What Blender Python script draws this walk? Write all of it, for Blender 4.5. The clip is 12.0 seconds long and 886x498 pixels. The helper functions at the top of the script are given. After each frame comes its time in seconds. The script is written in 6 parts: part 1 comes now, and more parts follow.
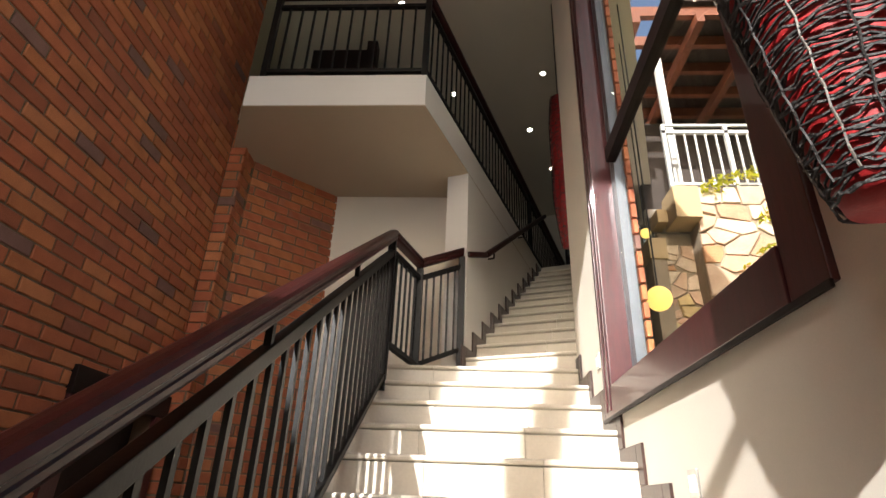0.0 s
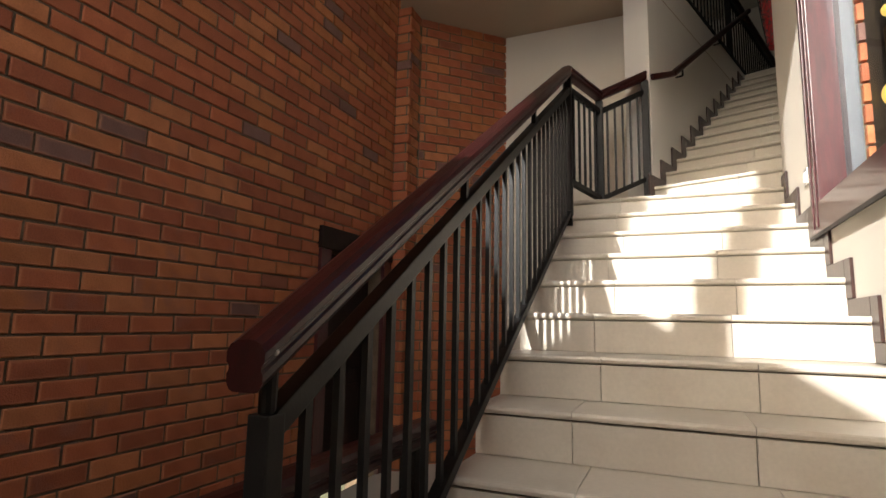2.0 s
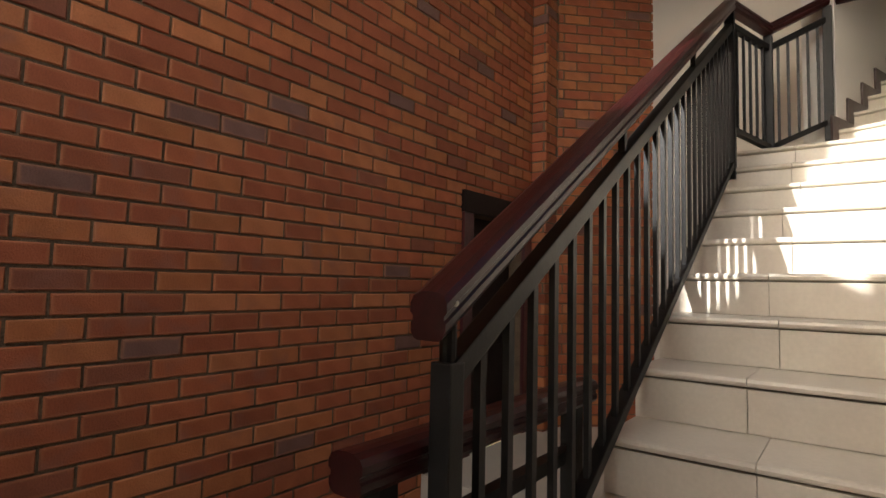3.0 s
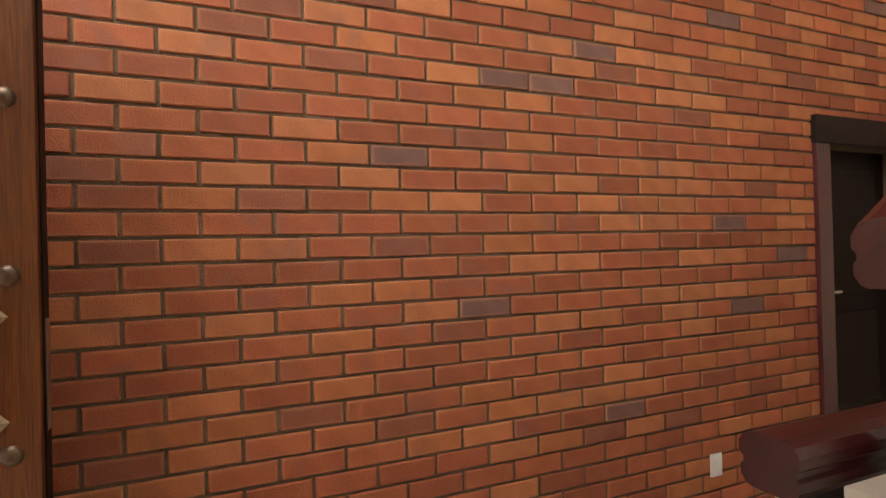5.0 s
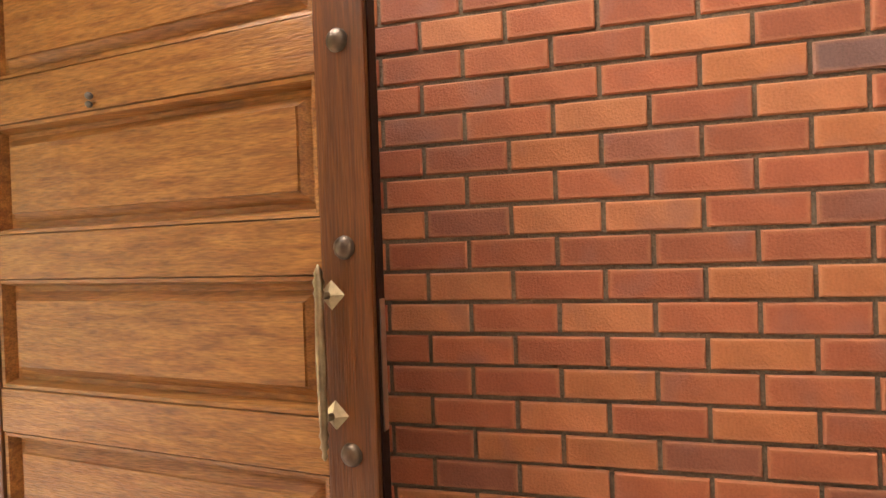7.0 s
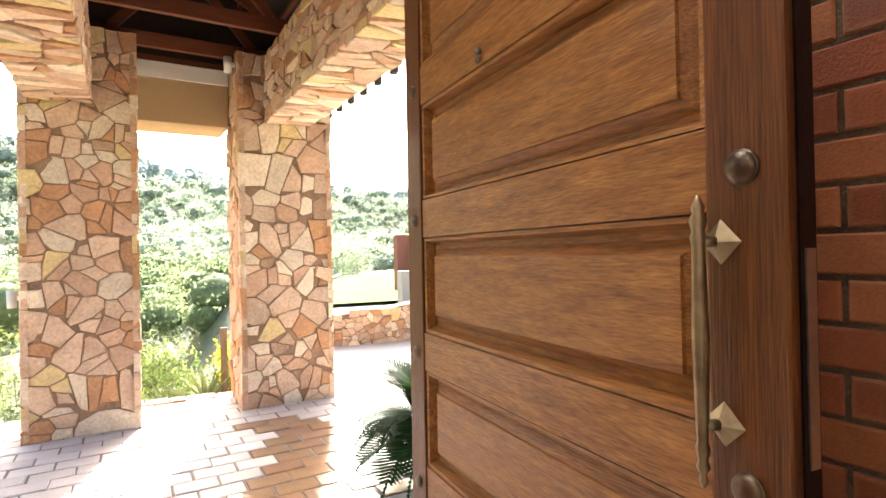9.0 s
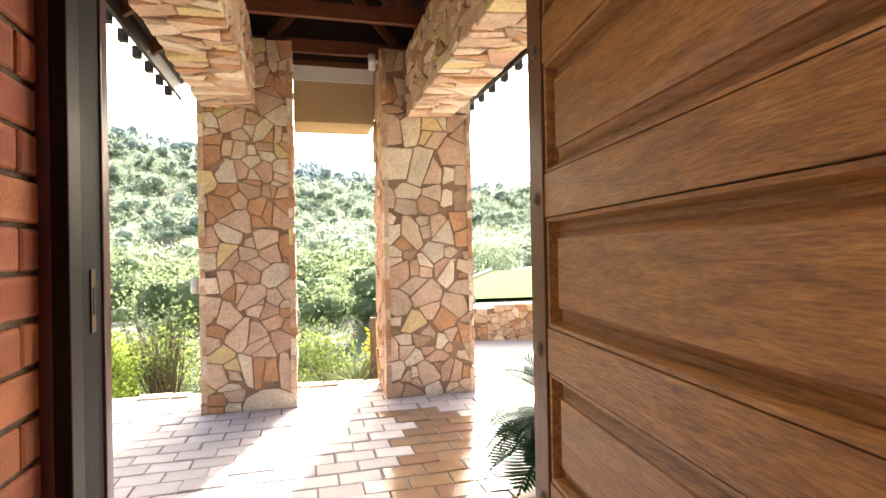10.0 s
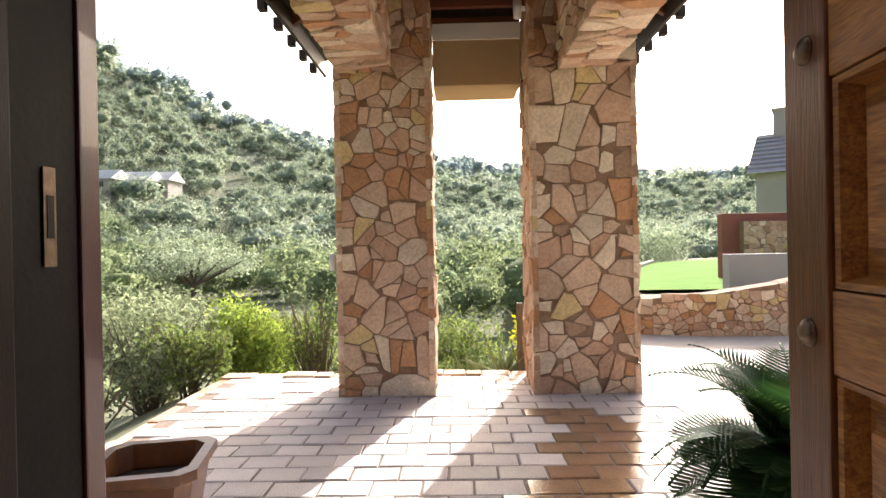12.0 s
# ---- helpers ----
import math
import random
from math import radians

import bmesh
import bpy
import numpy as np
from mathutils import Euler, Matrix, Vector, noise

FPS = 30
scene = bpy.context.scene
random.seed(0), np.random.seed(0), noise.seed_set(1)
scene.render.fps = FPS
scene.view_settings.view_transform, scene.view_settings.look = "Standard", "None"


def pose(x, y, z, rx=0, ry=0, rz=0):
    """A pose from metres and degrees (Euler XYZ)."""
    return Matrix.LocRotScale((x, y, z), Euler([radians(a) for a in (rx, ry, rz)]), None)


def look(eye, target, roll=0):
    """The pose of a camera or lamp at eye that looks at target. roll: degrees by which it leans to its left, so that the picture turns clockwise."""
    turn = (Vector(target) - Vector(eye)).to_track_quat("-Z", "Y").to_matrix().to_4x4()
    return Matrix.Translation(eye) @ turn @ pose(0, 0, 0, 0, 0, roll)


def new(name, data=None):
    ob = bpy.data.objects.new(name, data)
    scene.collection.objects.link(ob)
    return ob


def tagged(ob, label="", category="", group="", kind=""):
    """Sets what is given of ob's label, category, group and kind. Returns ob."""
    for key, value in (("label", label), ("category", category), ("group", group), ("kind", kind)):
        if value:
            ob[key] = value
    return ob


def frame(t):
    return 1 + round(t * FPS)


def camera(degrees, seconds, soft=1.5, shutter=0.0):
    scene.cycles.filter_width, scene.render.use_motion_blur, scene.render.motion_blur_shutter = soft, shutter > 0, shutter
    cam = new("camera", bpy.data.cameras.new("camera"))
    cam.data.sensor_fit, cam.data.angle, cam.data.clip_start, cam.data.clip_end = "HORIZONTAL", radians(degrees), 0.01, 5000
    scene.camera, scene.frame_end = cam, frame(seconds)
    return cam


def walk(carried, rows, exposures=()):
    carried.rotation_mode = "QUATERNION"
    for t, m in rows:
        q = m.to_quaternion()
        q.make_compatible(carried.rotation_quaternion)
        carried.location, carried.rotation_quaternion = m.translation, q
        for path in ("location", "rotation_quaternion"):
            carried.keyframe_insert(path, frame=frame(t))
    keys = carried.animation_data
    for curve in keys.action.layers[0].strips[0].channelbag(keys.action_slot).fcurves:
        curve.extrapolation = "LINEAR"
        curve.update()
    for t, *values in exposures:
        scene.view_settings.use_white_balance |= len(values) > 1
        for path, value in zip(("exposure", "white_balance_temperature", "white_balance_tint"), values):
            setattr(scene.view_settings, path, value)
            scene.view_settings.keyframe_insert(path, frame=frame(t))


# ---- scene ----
cam = camera(78.7, 12.0)
PATH = [
    (0, (-0.180, -0.093, 1.508), (-0.294, 1.712, 2.362), 2.3),
    (0.5, (-0.150, -0.087, 1.518), (-0.377, 1.780, 2.200), 1.8),
    (1, (-0.120, -0.173, 1.496), (-0.489, 1.721, 2.021), 1.6),
    (1.5, (-0.120, -0.246, 1.491), (-0.672, 1.638, 1.871), 1.3),
    (2, (-0.119, -0.283, 1.484), (-0.901, 1.539, 1.752), 1.1),
    (2.5, (-0.148, -0.303, 1.474), (-1.146, 1.420, 1.663), 1.2),
    (3, (-0.185, -0.313, 1.461), (-1.389, 1.278, 1.593), 1.3),
    (3.2, (-0.183, -0.301, 1.443), (-1.481, 1.215, 1.568), 1.3),
    (4.8, (-0.36, -0.312, 1.408), (-2.161, 0.557, 1.43), -1.6),
    (5, (-0.385, -0.308, 1.422), (-2.225, 0.466, 1.434), -1.5),
    (5.5, (-0.505, -0.285, 1.432), (-2.442, 0.219, 1.437), -1.65),
    (6, (-0.652, -0.265, 1.444), (-2.638, -0.028, 1.433), -1.9),
    (6.5, (-0.783, -0.272, 1.449), (-2.779, -0.401, 1.417), -1.8),
    (7, (-0.919, -0.289, 1.396), (-2.854, -0.791, 1.376), -2),
    (7.5, (-1.026, -0.28, 1.363), (-2.783, -1.236, 1.371), -1.6),
    (9.3, (-1.276, -0.394, 1.286), (-2.143, -2.197, 1.301), -1.1),
    (9.5, (-1.318, -0.43, 1.282), (-2.081, -2.279, 1.298), -1.1),
    (10, (-1.389, -0.488, 1.257), (-1.891, -2.424, 1.268), -1.1),
    (10.5, (-1.43, -0.566, 1.204), (-1.699, -2.548, 1.214), -1.1),
    (11, (-1.457, -0.714, 1.159), (-1.553, -2.711, 1.166), -1.1),
    (11.5, (-1.475, -0.876, 1.151), (-1.475, -2.876, 1.15), -1.1),
    (12, (-1.499, -1.053, 1.121), (-1.45, -3.053, 1.114), -1.1),
]
walk(cam, [(t, look(eye, target, roll)) for t, eye, target, roll in PATH], exposures=((0, 1.05, 6200, 10), (1.0, 0.7, 6250, 10), (2, 0.75, 6250, 10), (3, 1.0, 6250, 10), (4.8, 2.3, 6600, 10), (5.5, 2.65, 6700, 10), (6.5, 3.15, 6700, 10), (7.7, 3.1, 6450, 10), (9.3, 2.45, 6200, 10), (10.5, 2.05, 6150, 10), (11.2, 1.65, 6200, 12), (12, 1.25, 6250, 12)))

# ---- light ----
SUN_EL, SUN_DIR = 30.0, Vector((-0.315, -0.94, 0)).normalized()
world = bpy.data.worlds.new("sky")
scene.world = world
world.use_nodes = True
wn = world.node_tree
sky = wn.nodes.new("ShaderNodeTexSky")
sky.sky_type = "NISHITA"
sky.sun_disc = False
sky.sun_elevation = radians(SUN_EL)
sky.sun_rotation = math.atan2(SUN_DIR.x, SUN_DIR.y)
sky.dust_density = 8.0
sky.ozone_density = 0.4
wn.nodes["Background"].inputs["Strength"].default_value = 0.15
wn.links.new(sky.outputs[0], wn.nodes["Background"].inputs["Color"])
sun_data = bpy.data.lights.new("sun", "SUN")
sun_data.energy, sun_data.angle, sun_data.color = 5.0, radians(0.6), (1.0, 0.95, 0.88)
sun = new("sun", sun_data)
sun_from = SUN_DIR * math.cos(radians(SUN_EL)) + Vector((0, 0, math.sin(radians(SUN_EL))))
sun.matrix_world = look(sun_from * 30, (0, 0, 0))


def sky_window(name, x, y, z, target, sx, sy, power):
    """An area lamp in an opening, for the sky's light that comes through it."""
    d = bpy.data.lights.new(name, "AREA")
    d.shape, d.size, d.size_y, d.energy, d.color = "RECTANGLE", sx, sy, power, (1.0, 0.97, 0.92)
    o = new(name, d)
    o.matrix_world = look((x, y, z), target)
    return o


sky_window("sky_light_1", -1.85, -1.72, 4.0, (-1.0, 2.5, 1.8), 0.55, 2.3, 7)
sky_window("sky_light_2", -0.80, -1.72, 4.0, (-1.4, 2.5, 1.8), 0.9, 2.3, 23)


# ---- materials ----
def mat(name, col, col2=None, rough=0.6, metal=0.0, scale=6.0, bump=0.0, bump_scale=60.0, stretch=(1, 1, 1), vary=0.0, rand="", fine=0.0, coat=0.0, spec=0.5):
    """A surface: two colours mixed by noise, a finer grain over it, relief, and a shift from piece to piece."""
    m = bpy.data.materials.new(name)
    m.use_nodes = True
    nt = m.node_tree
    b = nt.nodes["Principled BSDF"]
    b.inputs["Roughness"].default_value, b.inputs["Metallic"].default_value = rough, metal
    b.inputs["Coat Weight"].default_value = coat
    b.inputs["Specular IOR Level"].default_value = spec
    tc = nt.nodes.new("ShaderNodeTexCoord")
    mp = nt.nodes.new("ShaderNodeMapping")
    mp.inputs["Scale"].default_value = stretch
    nt.links.new(tc.outputs["Object"], mp.inputs["Vector"])
    n1 = nt.nodes.new("ShaderNodeTexNoise")
    n1.inputs["Scale"].default_value, n1.inputs["Detail"].default_value = scale, 5
    nt.links.new(mp.outputs[0], n1.inputs["Vector"])
    ramp = nt.nodes.new("ShaderNodeMapRange")
    ramp.inputs["From Min"].default_value, ramp.inputs["From Max"].default_value = 0.3, 0.7
    nt.links.new(n1.outputs["Fac"], ramp.inputs["Value"])
    mix = nt.nodes.new("ShaderNodeMixRGB")
    c2 = col2 or tuple(c * 0.8 for c in col)
    mix.inputs[1].default_value, mix.inputs[2].default_value = (*col, 1), (*c2, 1)
    nt.links.new(ramp.outputs[0], mix.inputs[0])
    out = mix.outputs[0]
    n2 = nt.nodes.new("ShaderNodeTexNoise")
    n2.inputs["Scale"].default_value, n2.inputs["Detail"].default_value = bump_scale, 4
    nt.links.new(mp.outputs[0], n2.inputs["Vector"])
    if fine or vary:
        hsv = nt.nodes.new("ShaderNodeHueSaturation")
        nt.links.new(out, hsv.inputs["Color"])
        src = None
        if vary:
            if rand == "island":
                g = nt.nodes.new("ShaderNodeNewGeometry")
                src = g.outputs["Random Per Island"]
            else:
                g = nt.nodes.new("ShaderNodeObjectInfo")
                src = g.outputs["Random"]
            mr = nt.nodes.new("ShaderNodeMapRange")
            mr.inputs["To Min"].default_value, mr.inputs["To Max"].default_value = 1 - vary, 1 + vary
            nt.links.new(src, mr.inputs["Value"])
            wn2 = nt.nodes.new("ShaderNodeTexWhiteNoise")
            wn2.noise_dimensions = "1D"
            nt.links.new(src, wn2.inputs["W"])
            mh = nt.nodes.new("ShaderNodeMapRange")
            mh.inputs["To Min"].default_value, mh.inputs["To Max"].default_value = 0.5 - 0.05 * vary, 0.5 + 0.05 * vary
            nt.links.new(wn2.outputs["Value"], mh.inputs["Value"])
            nt.links.new(mh.outputs[0], hsv.inputs["Hue"])
            val = mr.outputs[0]
        if fine:
            mf = nt.nodes.new("ShaderNodeMapRange")
            mf.inputs["From Min"].default_value, mf.inputs["From Max"].default_value = 0.3, 0.7
            mf.inputs["To Min"].default_value, mf.inputs["To Max"].default_value = 1 - fine, 1 + fine
            nt.links.new(n2.outputs["Fac"], mf.inputs["Value"])
            if vary:
                mul = nt.nodes.new("ShaderNodeMath")
                mul.operation = "MULTIPLY"
                nt.links.new(mf.outputs[0], mul.inputs[0])
                nt.links.new(val, mul.inputs[1])
                val = mul.outputs[0]
            else:
                val = mf.outputs[0]
        nt.links.new(val, hsv.inputs["Value"])
        out = hsv.outputs[0]
    nt.links.new(out, b.inputs["Base Color"])
    if bump:
        bp = nt.nodes.new("ShaderNodeBump")
        bp.inputs["Strength"].default_value, bp.inputs["Distance"].default_value = bump, 0.01
        nt.links.new(n2.outputs["Fac"], bp.inputs["Height"])
        nt.links.new(bp.outputs[0], b.inputs["Normal"])
    return m


def multi(m, stops, source):
    """Give m its base colour by chance from several colours, piece by piece, under the noise it has."""
    nt = m.node_tree
    g = nt.nodes.new("ShaderNodeNewGeometry" if source == "island" else "ShaderNodeObjectInfo")
    wnz = nt.nodes.new("ShaderNodeTexWhiteNoise")
    wnz.noise_dimensions = "1D"
    nt.links.new(g.outputs["Random Per Island" if source == "island" else "Random"], wnz.inputs["W"])
    cr = nt.nodes.new("ShaderNodeValToRGB")
    cr.color_ramp.interpolation = "CONSTANT"
    e = cr.color_ramp.elements
    while len(e) > 1:
        e.remove(e[-1])
    e[0].position, e[0].color = 0.0, (*stops[0][1], 1)
    for p0, c0 in stops[1:]:
        k = e.new(p0)
        k.color = (*c0, 1)
    nt.links.new(wnz.outputs["Value"], cr.inputs[0])
    mix = [n for n in nt.nodes if n.bl_idname == "ShaderNodeMixRGB"][0]
    nt.links.new(cr.outputs[0], mix.inputs[1])
    dk = nt.nodes.new("ShaderNodeMixRGB")
    dk.blend_type = "MULTIPLY"
    dk.inputs[0].default_value = 1.0
    dk.inputs[2].default_value = (0.8, 0.76, 0.74, 1)
    nt.links.new(cr.outputs[0], dk.inputs[1])
    nt.links.new(dk.outputs[0], mix.inputs[2])
    return m


BRICKS = [(0.0, (0.420, 0.131, 0.048)), (0.28, (0.370, 0.105, 0.042)), (0.48, (0.479, 0.171, 0.065)), (0.66, (0.328, 0.089, 0.038)), (0.78, (0.445, 0.143, 0.051)), (0.91, (0.277, 0.084, 0.046)), (0.97, (0.202, 0.099, 0.080))]
M_BRICK = multi(mat("brick_piece", (0.4, 0.1, 0.05), rough=0.75, scale=9, bump=0.35, bump_scale=160, fine=0.10, vary=0.10), BRICKS, "object")
M_BRICKS = multi(mat("brick_rest", (0.4, 0.1, 0.05), rough=0.75, scale=9, bump=0.35, bump_scale=160, fine=0.10, vary=0.10, rand="island"), BRICKS, "island")


def fired_edges(m):
    """Paler, sandier arrises round the face of a brick and a plum-grey flash on some faces."""
    nt = m.node_tree
    b = nt.nodes["Principled BSDF"]
    col = b.inputs["Base Color"].links[0].from_socket
    tc = [n for n in nt.nodes if n.bl_idname == "ShaderNodeTexCoord"][0]
    oi = nt.nodes.new("ShaderNodeObjectInfo")
    sep = nt.nodes.new("ShaderNodeSeparateXYZ")
    nt.links.new(tc.outputs["Generated"], sep.inputs[0])

    def math_(op, a, c):
        n = nt.nodes.new("ShaderNodeMath")
        n.operation = op
        for k, v in enumerate((a, c)):
            if isinstance(v, (int, float)):
                n.inputs[k].default_value = v
            else:
                nt.links.new(v, n.inputs[k])
        return n.outputs[0]
    du = math_("MULTIPLY", math_("ABSOLUTE", math_("SUBTRACT", sep.outputs["Y"], 0.5), 0), 2.0)
    dv = math_("MULTIPLY", math_("ABSOLUTE", math_("SUBTRACT", sep.outputs["Z"], 0.5), 0), 2.0)
    near_u = math_("MULTIPLY", math_("SUBTRACT", 1.0, du), 0.11)
    near_v = math_("MULTIPLY", math_("SUBTRACT", 1.0, dv), 0.0368)
    dist = math_("MINIMUM", near_u, near_v)
    ns = nt.nodes.new("ShaderNodeTexNoise")
    ns.noise_dimensions = "4D"
    ns.inputs["Scale"].default_value, ns.inputs["Detail"].default_value = 22.0, 3.0
    nt.links.new(tc.outputs["Object"], ns.inputs["Vector"])
    nt.links.new(math_("MULTIPLY", oi.outputs["Random"], 37.0), ns.inputs["W"])
    rim = nt.nodes.new("ShaderNodeMapRange")
    rim.inputs["From Min"].default_value, rim.inputs["From Max"].default_value = 0.013, 0.003
    nt.links.new(math_("ADD", dist, math_("MULTIPLY", math_("SUBTRACT", ns.outputs["Fac"], 0.5), 0.016)), rim.inputs["Value"])
    pale = nt.nodes.new("ShaderNodeMixRGB")
    pale.inputs[2].default_value = (0.54, 0.225, 0.100, 1)
    nt.links.new(math_("MULTIPLY", rim.outputs[0], 0.32), pale.inputs[0])
    nt.links.new(col, pale.inputs[1])
    nf = nt.nodes.new("ShaderNodeTexNoise")
    nf.noise_dimensions = "4D"
    nf.inputs["Scale"].default_value, nf.inputs["Detail"].default_value = 7.0, 2.0
    nt.links.new(tc.outputs["Object"], nf.inputs["Vector"])
    nt.links.new(math_("MULTIPLY", oi.outputs["Random"], 91.0), nf.inputs["W"])
    fl = nt.nodes.new("ShaderNodeMapRange")
    fl.inputs["From Min"].default_value, fl.inputs["From Max"].default_value = 0.56, 0.72
    nt.links.new(nf.outputs["Fac"], fl.inputs["Value"])
    plum = nt.nodes.new("ShaderNodeMixRGB")
    plum.inputs[2].default_value = (0.24, 0.105, 0.075, 1)
    nt.links.new(math_("MULTIPLY", fl.outputs[0], 0.55), plum.inputs[0])
    nt.links.new(pale.outputs[0], plum.inputs[1])
    nt.links.new(plum.outputs[0], b.inputs["Base Color"])


fired_edges(M_BRICK)
M_MORTAR = mat("mortar", (0.19, 0.135, 0.085), (0.13, 0.09, 0.055), rough=0.95, scale=12, bump=0.6, bump_scale=150, fine=0.2)
STONES = [(0.0, (0.60, 0.43, 0.29)), (0.22, (0.53, 0.34, 0.22)), (0.4, (0.70, 0.57, 0.42)), (0.58, (0.58, 0.41, 0.29)), (0.72, (0.47, 0.24, 0.12)), (0.85, (0.62, 0.46, 0.23)), (0.94, (0.42, 0.26, 0.17))]
M_STONE = multi(mat("sandstone_piece", (0.4, 0.3, 0.2), rough=0.85, scale=7, bump=0.7, bump_scale=45, fine=0.16, vary=0.12), STONES, "object")
M_STONES = multi(mat("sandstone_rest", (0.4, 0.3, 0.2), rough=0.85, scale=7, bump=0.7, bump_scale=45, fine=0.16, vary=0.12, rand="island"), STONES, "island")
M_STONE_MORTAR = mat("stone_mortar", (0.29, 0.175, 0.105), (0.20, 0.12, 0.075), rough=0.95, scale=10, bump=0.6, bump_scale=80, fine=0.2)
M_COURT_MORTAR = mat("pale_stone_mortar", (0.34, 0.27, 0.19), (0.26, 0.20, 0.14), rough=0.95, scale=10, bump=0.6, bump_scale=80, fine=0.2)
M_PLASTER = mat("cream_plaster", (0.74, 0.69, 0.60), (0.70, 0.65, 0.56), rough=0.85, scale=1.5, bump=0.06, bump_scale=220, fine=0.02)
M_WHITE = mat("white_plaster", (0.78, 0.76, 0.72), (0.74, 0.72, 0.68), rough=0.85, scale=1.5, bump=0.06, bump_scale=220, fine=0.02)
# beige darkened to hold the shade under the balcony
M_SOFFIT_SHADE = mat("beige_soffit_paint", (0.46, 0.39, 0.30), (0.43, 0.36, 0.275), rough=0.9, scale=1.2, bump=0.06, bump_scale=180, fine=0.03)
M_CEIL = mat("ceiling_paint", (0.72, 0.66, 0.55), (0.69, 0.63, 0.52), rough=0.9, scale=1.0, bump=0.04, bump_scale=200)
M_TILE = mat("cream_stair_tile", (0.66, 0.61, 0.52), (0.60, 0.54, 0.45), rough=0.32, scale=5, bump=0.05, bump_scale=70, fine=0.04, vary=0.05)
M_GROUT = mat("tile_grout", (0.33, 0.29, 0.23), rough=0.95, bump=0.2)
M_FLOOR = mat("hall_floor_tile", (0.58, 0.54, 0.47), (0.52, 0.48, 0.41), rough=0.35, scale=3, bump=0.04, fine=0.04)
M_STEEL = mat("black_painted_steel", (0.008, 0.0075, 0.0075), (0.013, 0.012, 0.011), rough=0.42, scale=20, bump=0.05, bump_scale=90, spec=0.2)
M_JAMB = mat("matt_black_jamb_paint", (0.006, 0.005, 0.005), (0.010, 0.008, 0.0075), rough=0.55, scale=12, bump=0.08, bump_scale=90, fine=0.1, spec=0.12)
M_RAILWOOD = mat("dark_red_rail_wood", (0.036, 0.006, 0.006), (0.020, 0.004, 0.004), rough=0.34, scale=8, stretch=(6, 1, 6), bump=0.08, coat=0.08, fine=0.15, spec=0.25)
M_MAROON = mat("maroon_stained_wood", (0.075, 0.014, 0.016), (0.045, 0.010, 0.011), rough=0.35, scale=6, stretch=(8, 8, 1), bump=0.1, coat=0.3, fine=0.12)
M_DARKWOOD = mat("dark_stained_wood", (0.014, 0.007, 0.006), (0.008, 0.0045, 0.004), rough=0.45, scale=6, stretch=(6, 6, 1), bump=0.1, fine=0.15, spec=0.15)
M_SKIRT = mat("dark_brown_skirting", (0.045, 0.018, 0.013), (0.028, 0.012, 0.010), rough=0.35, scale=8, bump=0.08, fine=0.15)


def wood(name, a, b2, along, rough=0.42):
    """Planed hardwood: long wavy grain bands with pores, along one axis."""
    st = {"x": (0.4, 9, 9), "y": (9, 0.4, 9), "z": (9, 9, 0.4)}[along]
    m = mat(name, a, b2, rough=rough, scale=5.0, stretch=st, bump=0.3, bump_scale=30, fine=0.34, coat=0.05, spec=0.3)
    nt = m.node_tree
    n = [q for q in nt.nodes if q.bl_idname == "ShaderNodeTexNoise"][0]
    n.inputs["Distortion"].default_value = 0.8
    n.inputs["Detail"].default_value = 8
    return m


M_DOOR_H = wood("door_wood_across", (0.34, 0.150, 0.038), (0.19, 0.072, 0.017), "y")
M_DOOR_V = wood("door_wood_upright", (0.140, 0.046, 0.010), (0.078, 0.025, 0.007), "z")
M_BRASS = mat("aged_brass", (0.36, 0.29, 0.18), (0.22, 0.17, 0.11), rough=0.38, metal=1.0, scale=25, bump=0.1, fine=0.15)
M_STUD = mat("bronze_stud", (0.17, 0.12, 0.08), (0.09, 0.065, 0.05), rough=0.4, metal=1.0, scale=40, bump=0.15, fine=0.15)
M_CHROME = mat("brushed_steel", (0.55, 0.54, 0.52), rough=0.3, metal=1.0, scale=40)
M_PAVER = mat("clay_paver", (0.60, 0.53, 0.485), (0.52, 0.455, 0.41), rough=0.7, scale=6, bump=0.4, bump_scale=90, fine=0.12, vary=0.16)
M_PAVERS = mat("clay_paver_rest", (0.60, 0.53, 0.485), (0.52, 0.455, 0.41), rough=0.7, scale=6, bump=0.4, bump_scale=90, fine=0.12, vary=0.16, rand="island")
M_WET = mat("wet_paver", (0.30, 0.18, 0.10), (0.23, 0.14, 0.085), rough=0.13, scale=6, bump=0.2, bump_scale=60, fine=0.12, vary=0.16)
M_PAVE_JOINT = mat("paving_sand", (0.24, 0.18, 0.14), (0.17, 0.13, 0.10), rough=0.95, bump=0.5, fine=0.2)
M_DRIVE = mat("pale_driveway", (0.52, 0.47, 0.41), (0.45, 0.40, 0.34), rough=0.8, scale=2, bump=0.3, bump_scale=50, fine=0.1)
M_SOIL = mat("dry_soil", (0.165, 0.155, 0.095), (0.115, 0.135, 0.07), rough=0.95, scale=0.5, bump=0.6, bump_scale=6, fine=0.25)
M_LAWN = mat("lawn", (0.13, 0.245, 0.045), (0.10, 0.19, 0.035), rough=1.0, scale=1.2, bump=0.5, bump_scale=80, fine=0.18, spec=0.05)
M_TRUSS = mat("red_brown_truss_wood", (0.17, 0.050, 0.020), (0.11, 0.032, 0.014), rough=0.55, scale=5, stretch=(1, 6, 6), bump=0.15, fine=0.2)
# roof boards, and the shade colour of verandah walls and passage sheet
M_DARK_BOARDS_SHADE = mat("dark_roof_boards", (0.035, 0.022, 0.016), (0.022, 0.014, 0.010), rough=0.7, scale=4, stretch=(5, 1, 5), bump=0.2, fine=0.2)
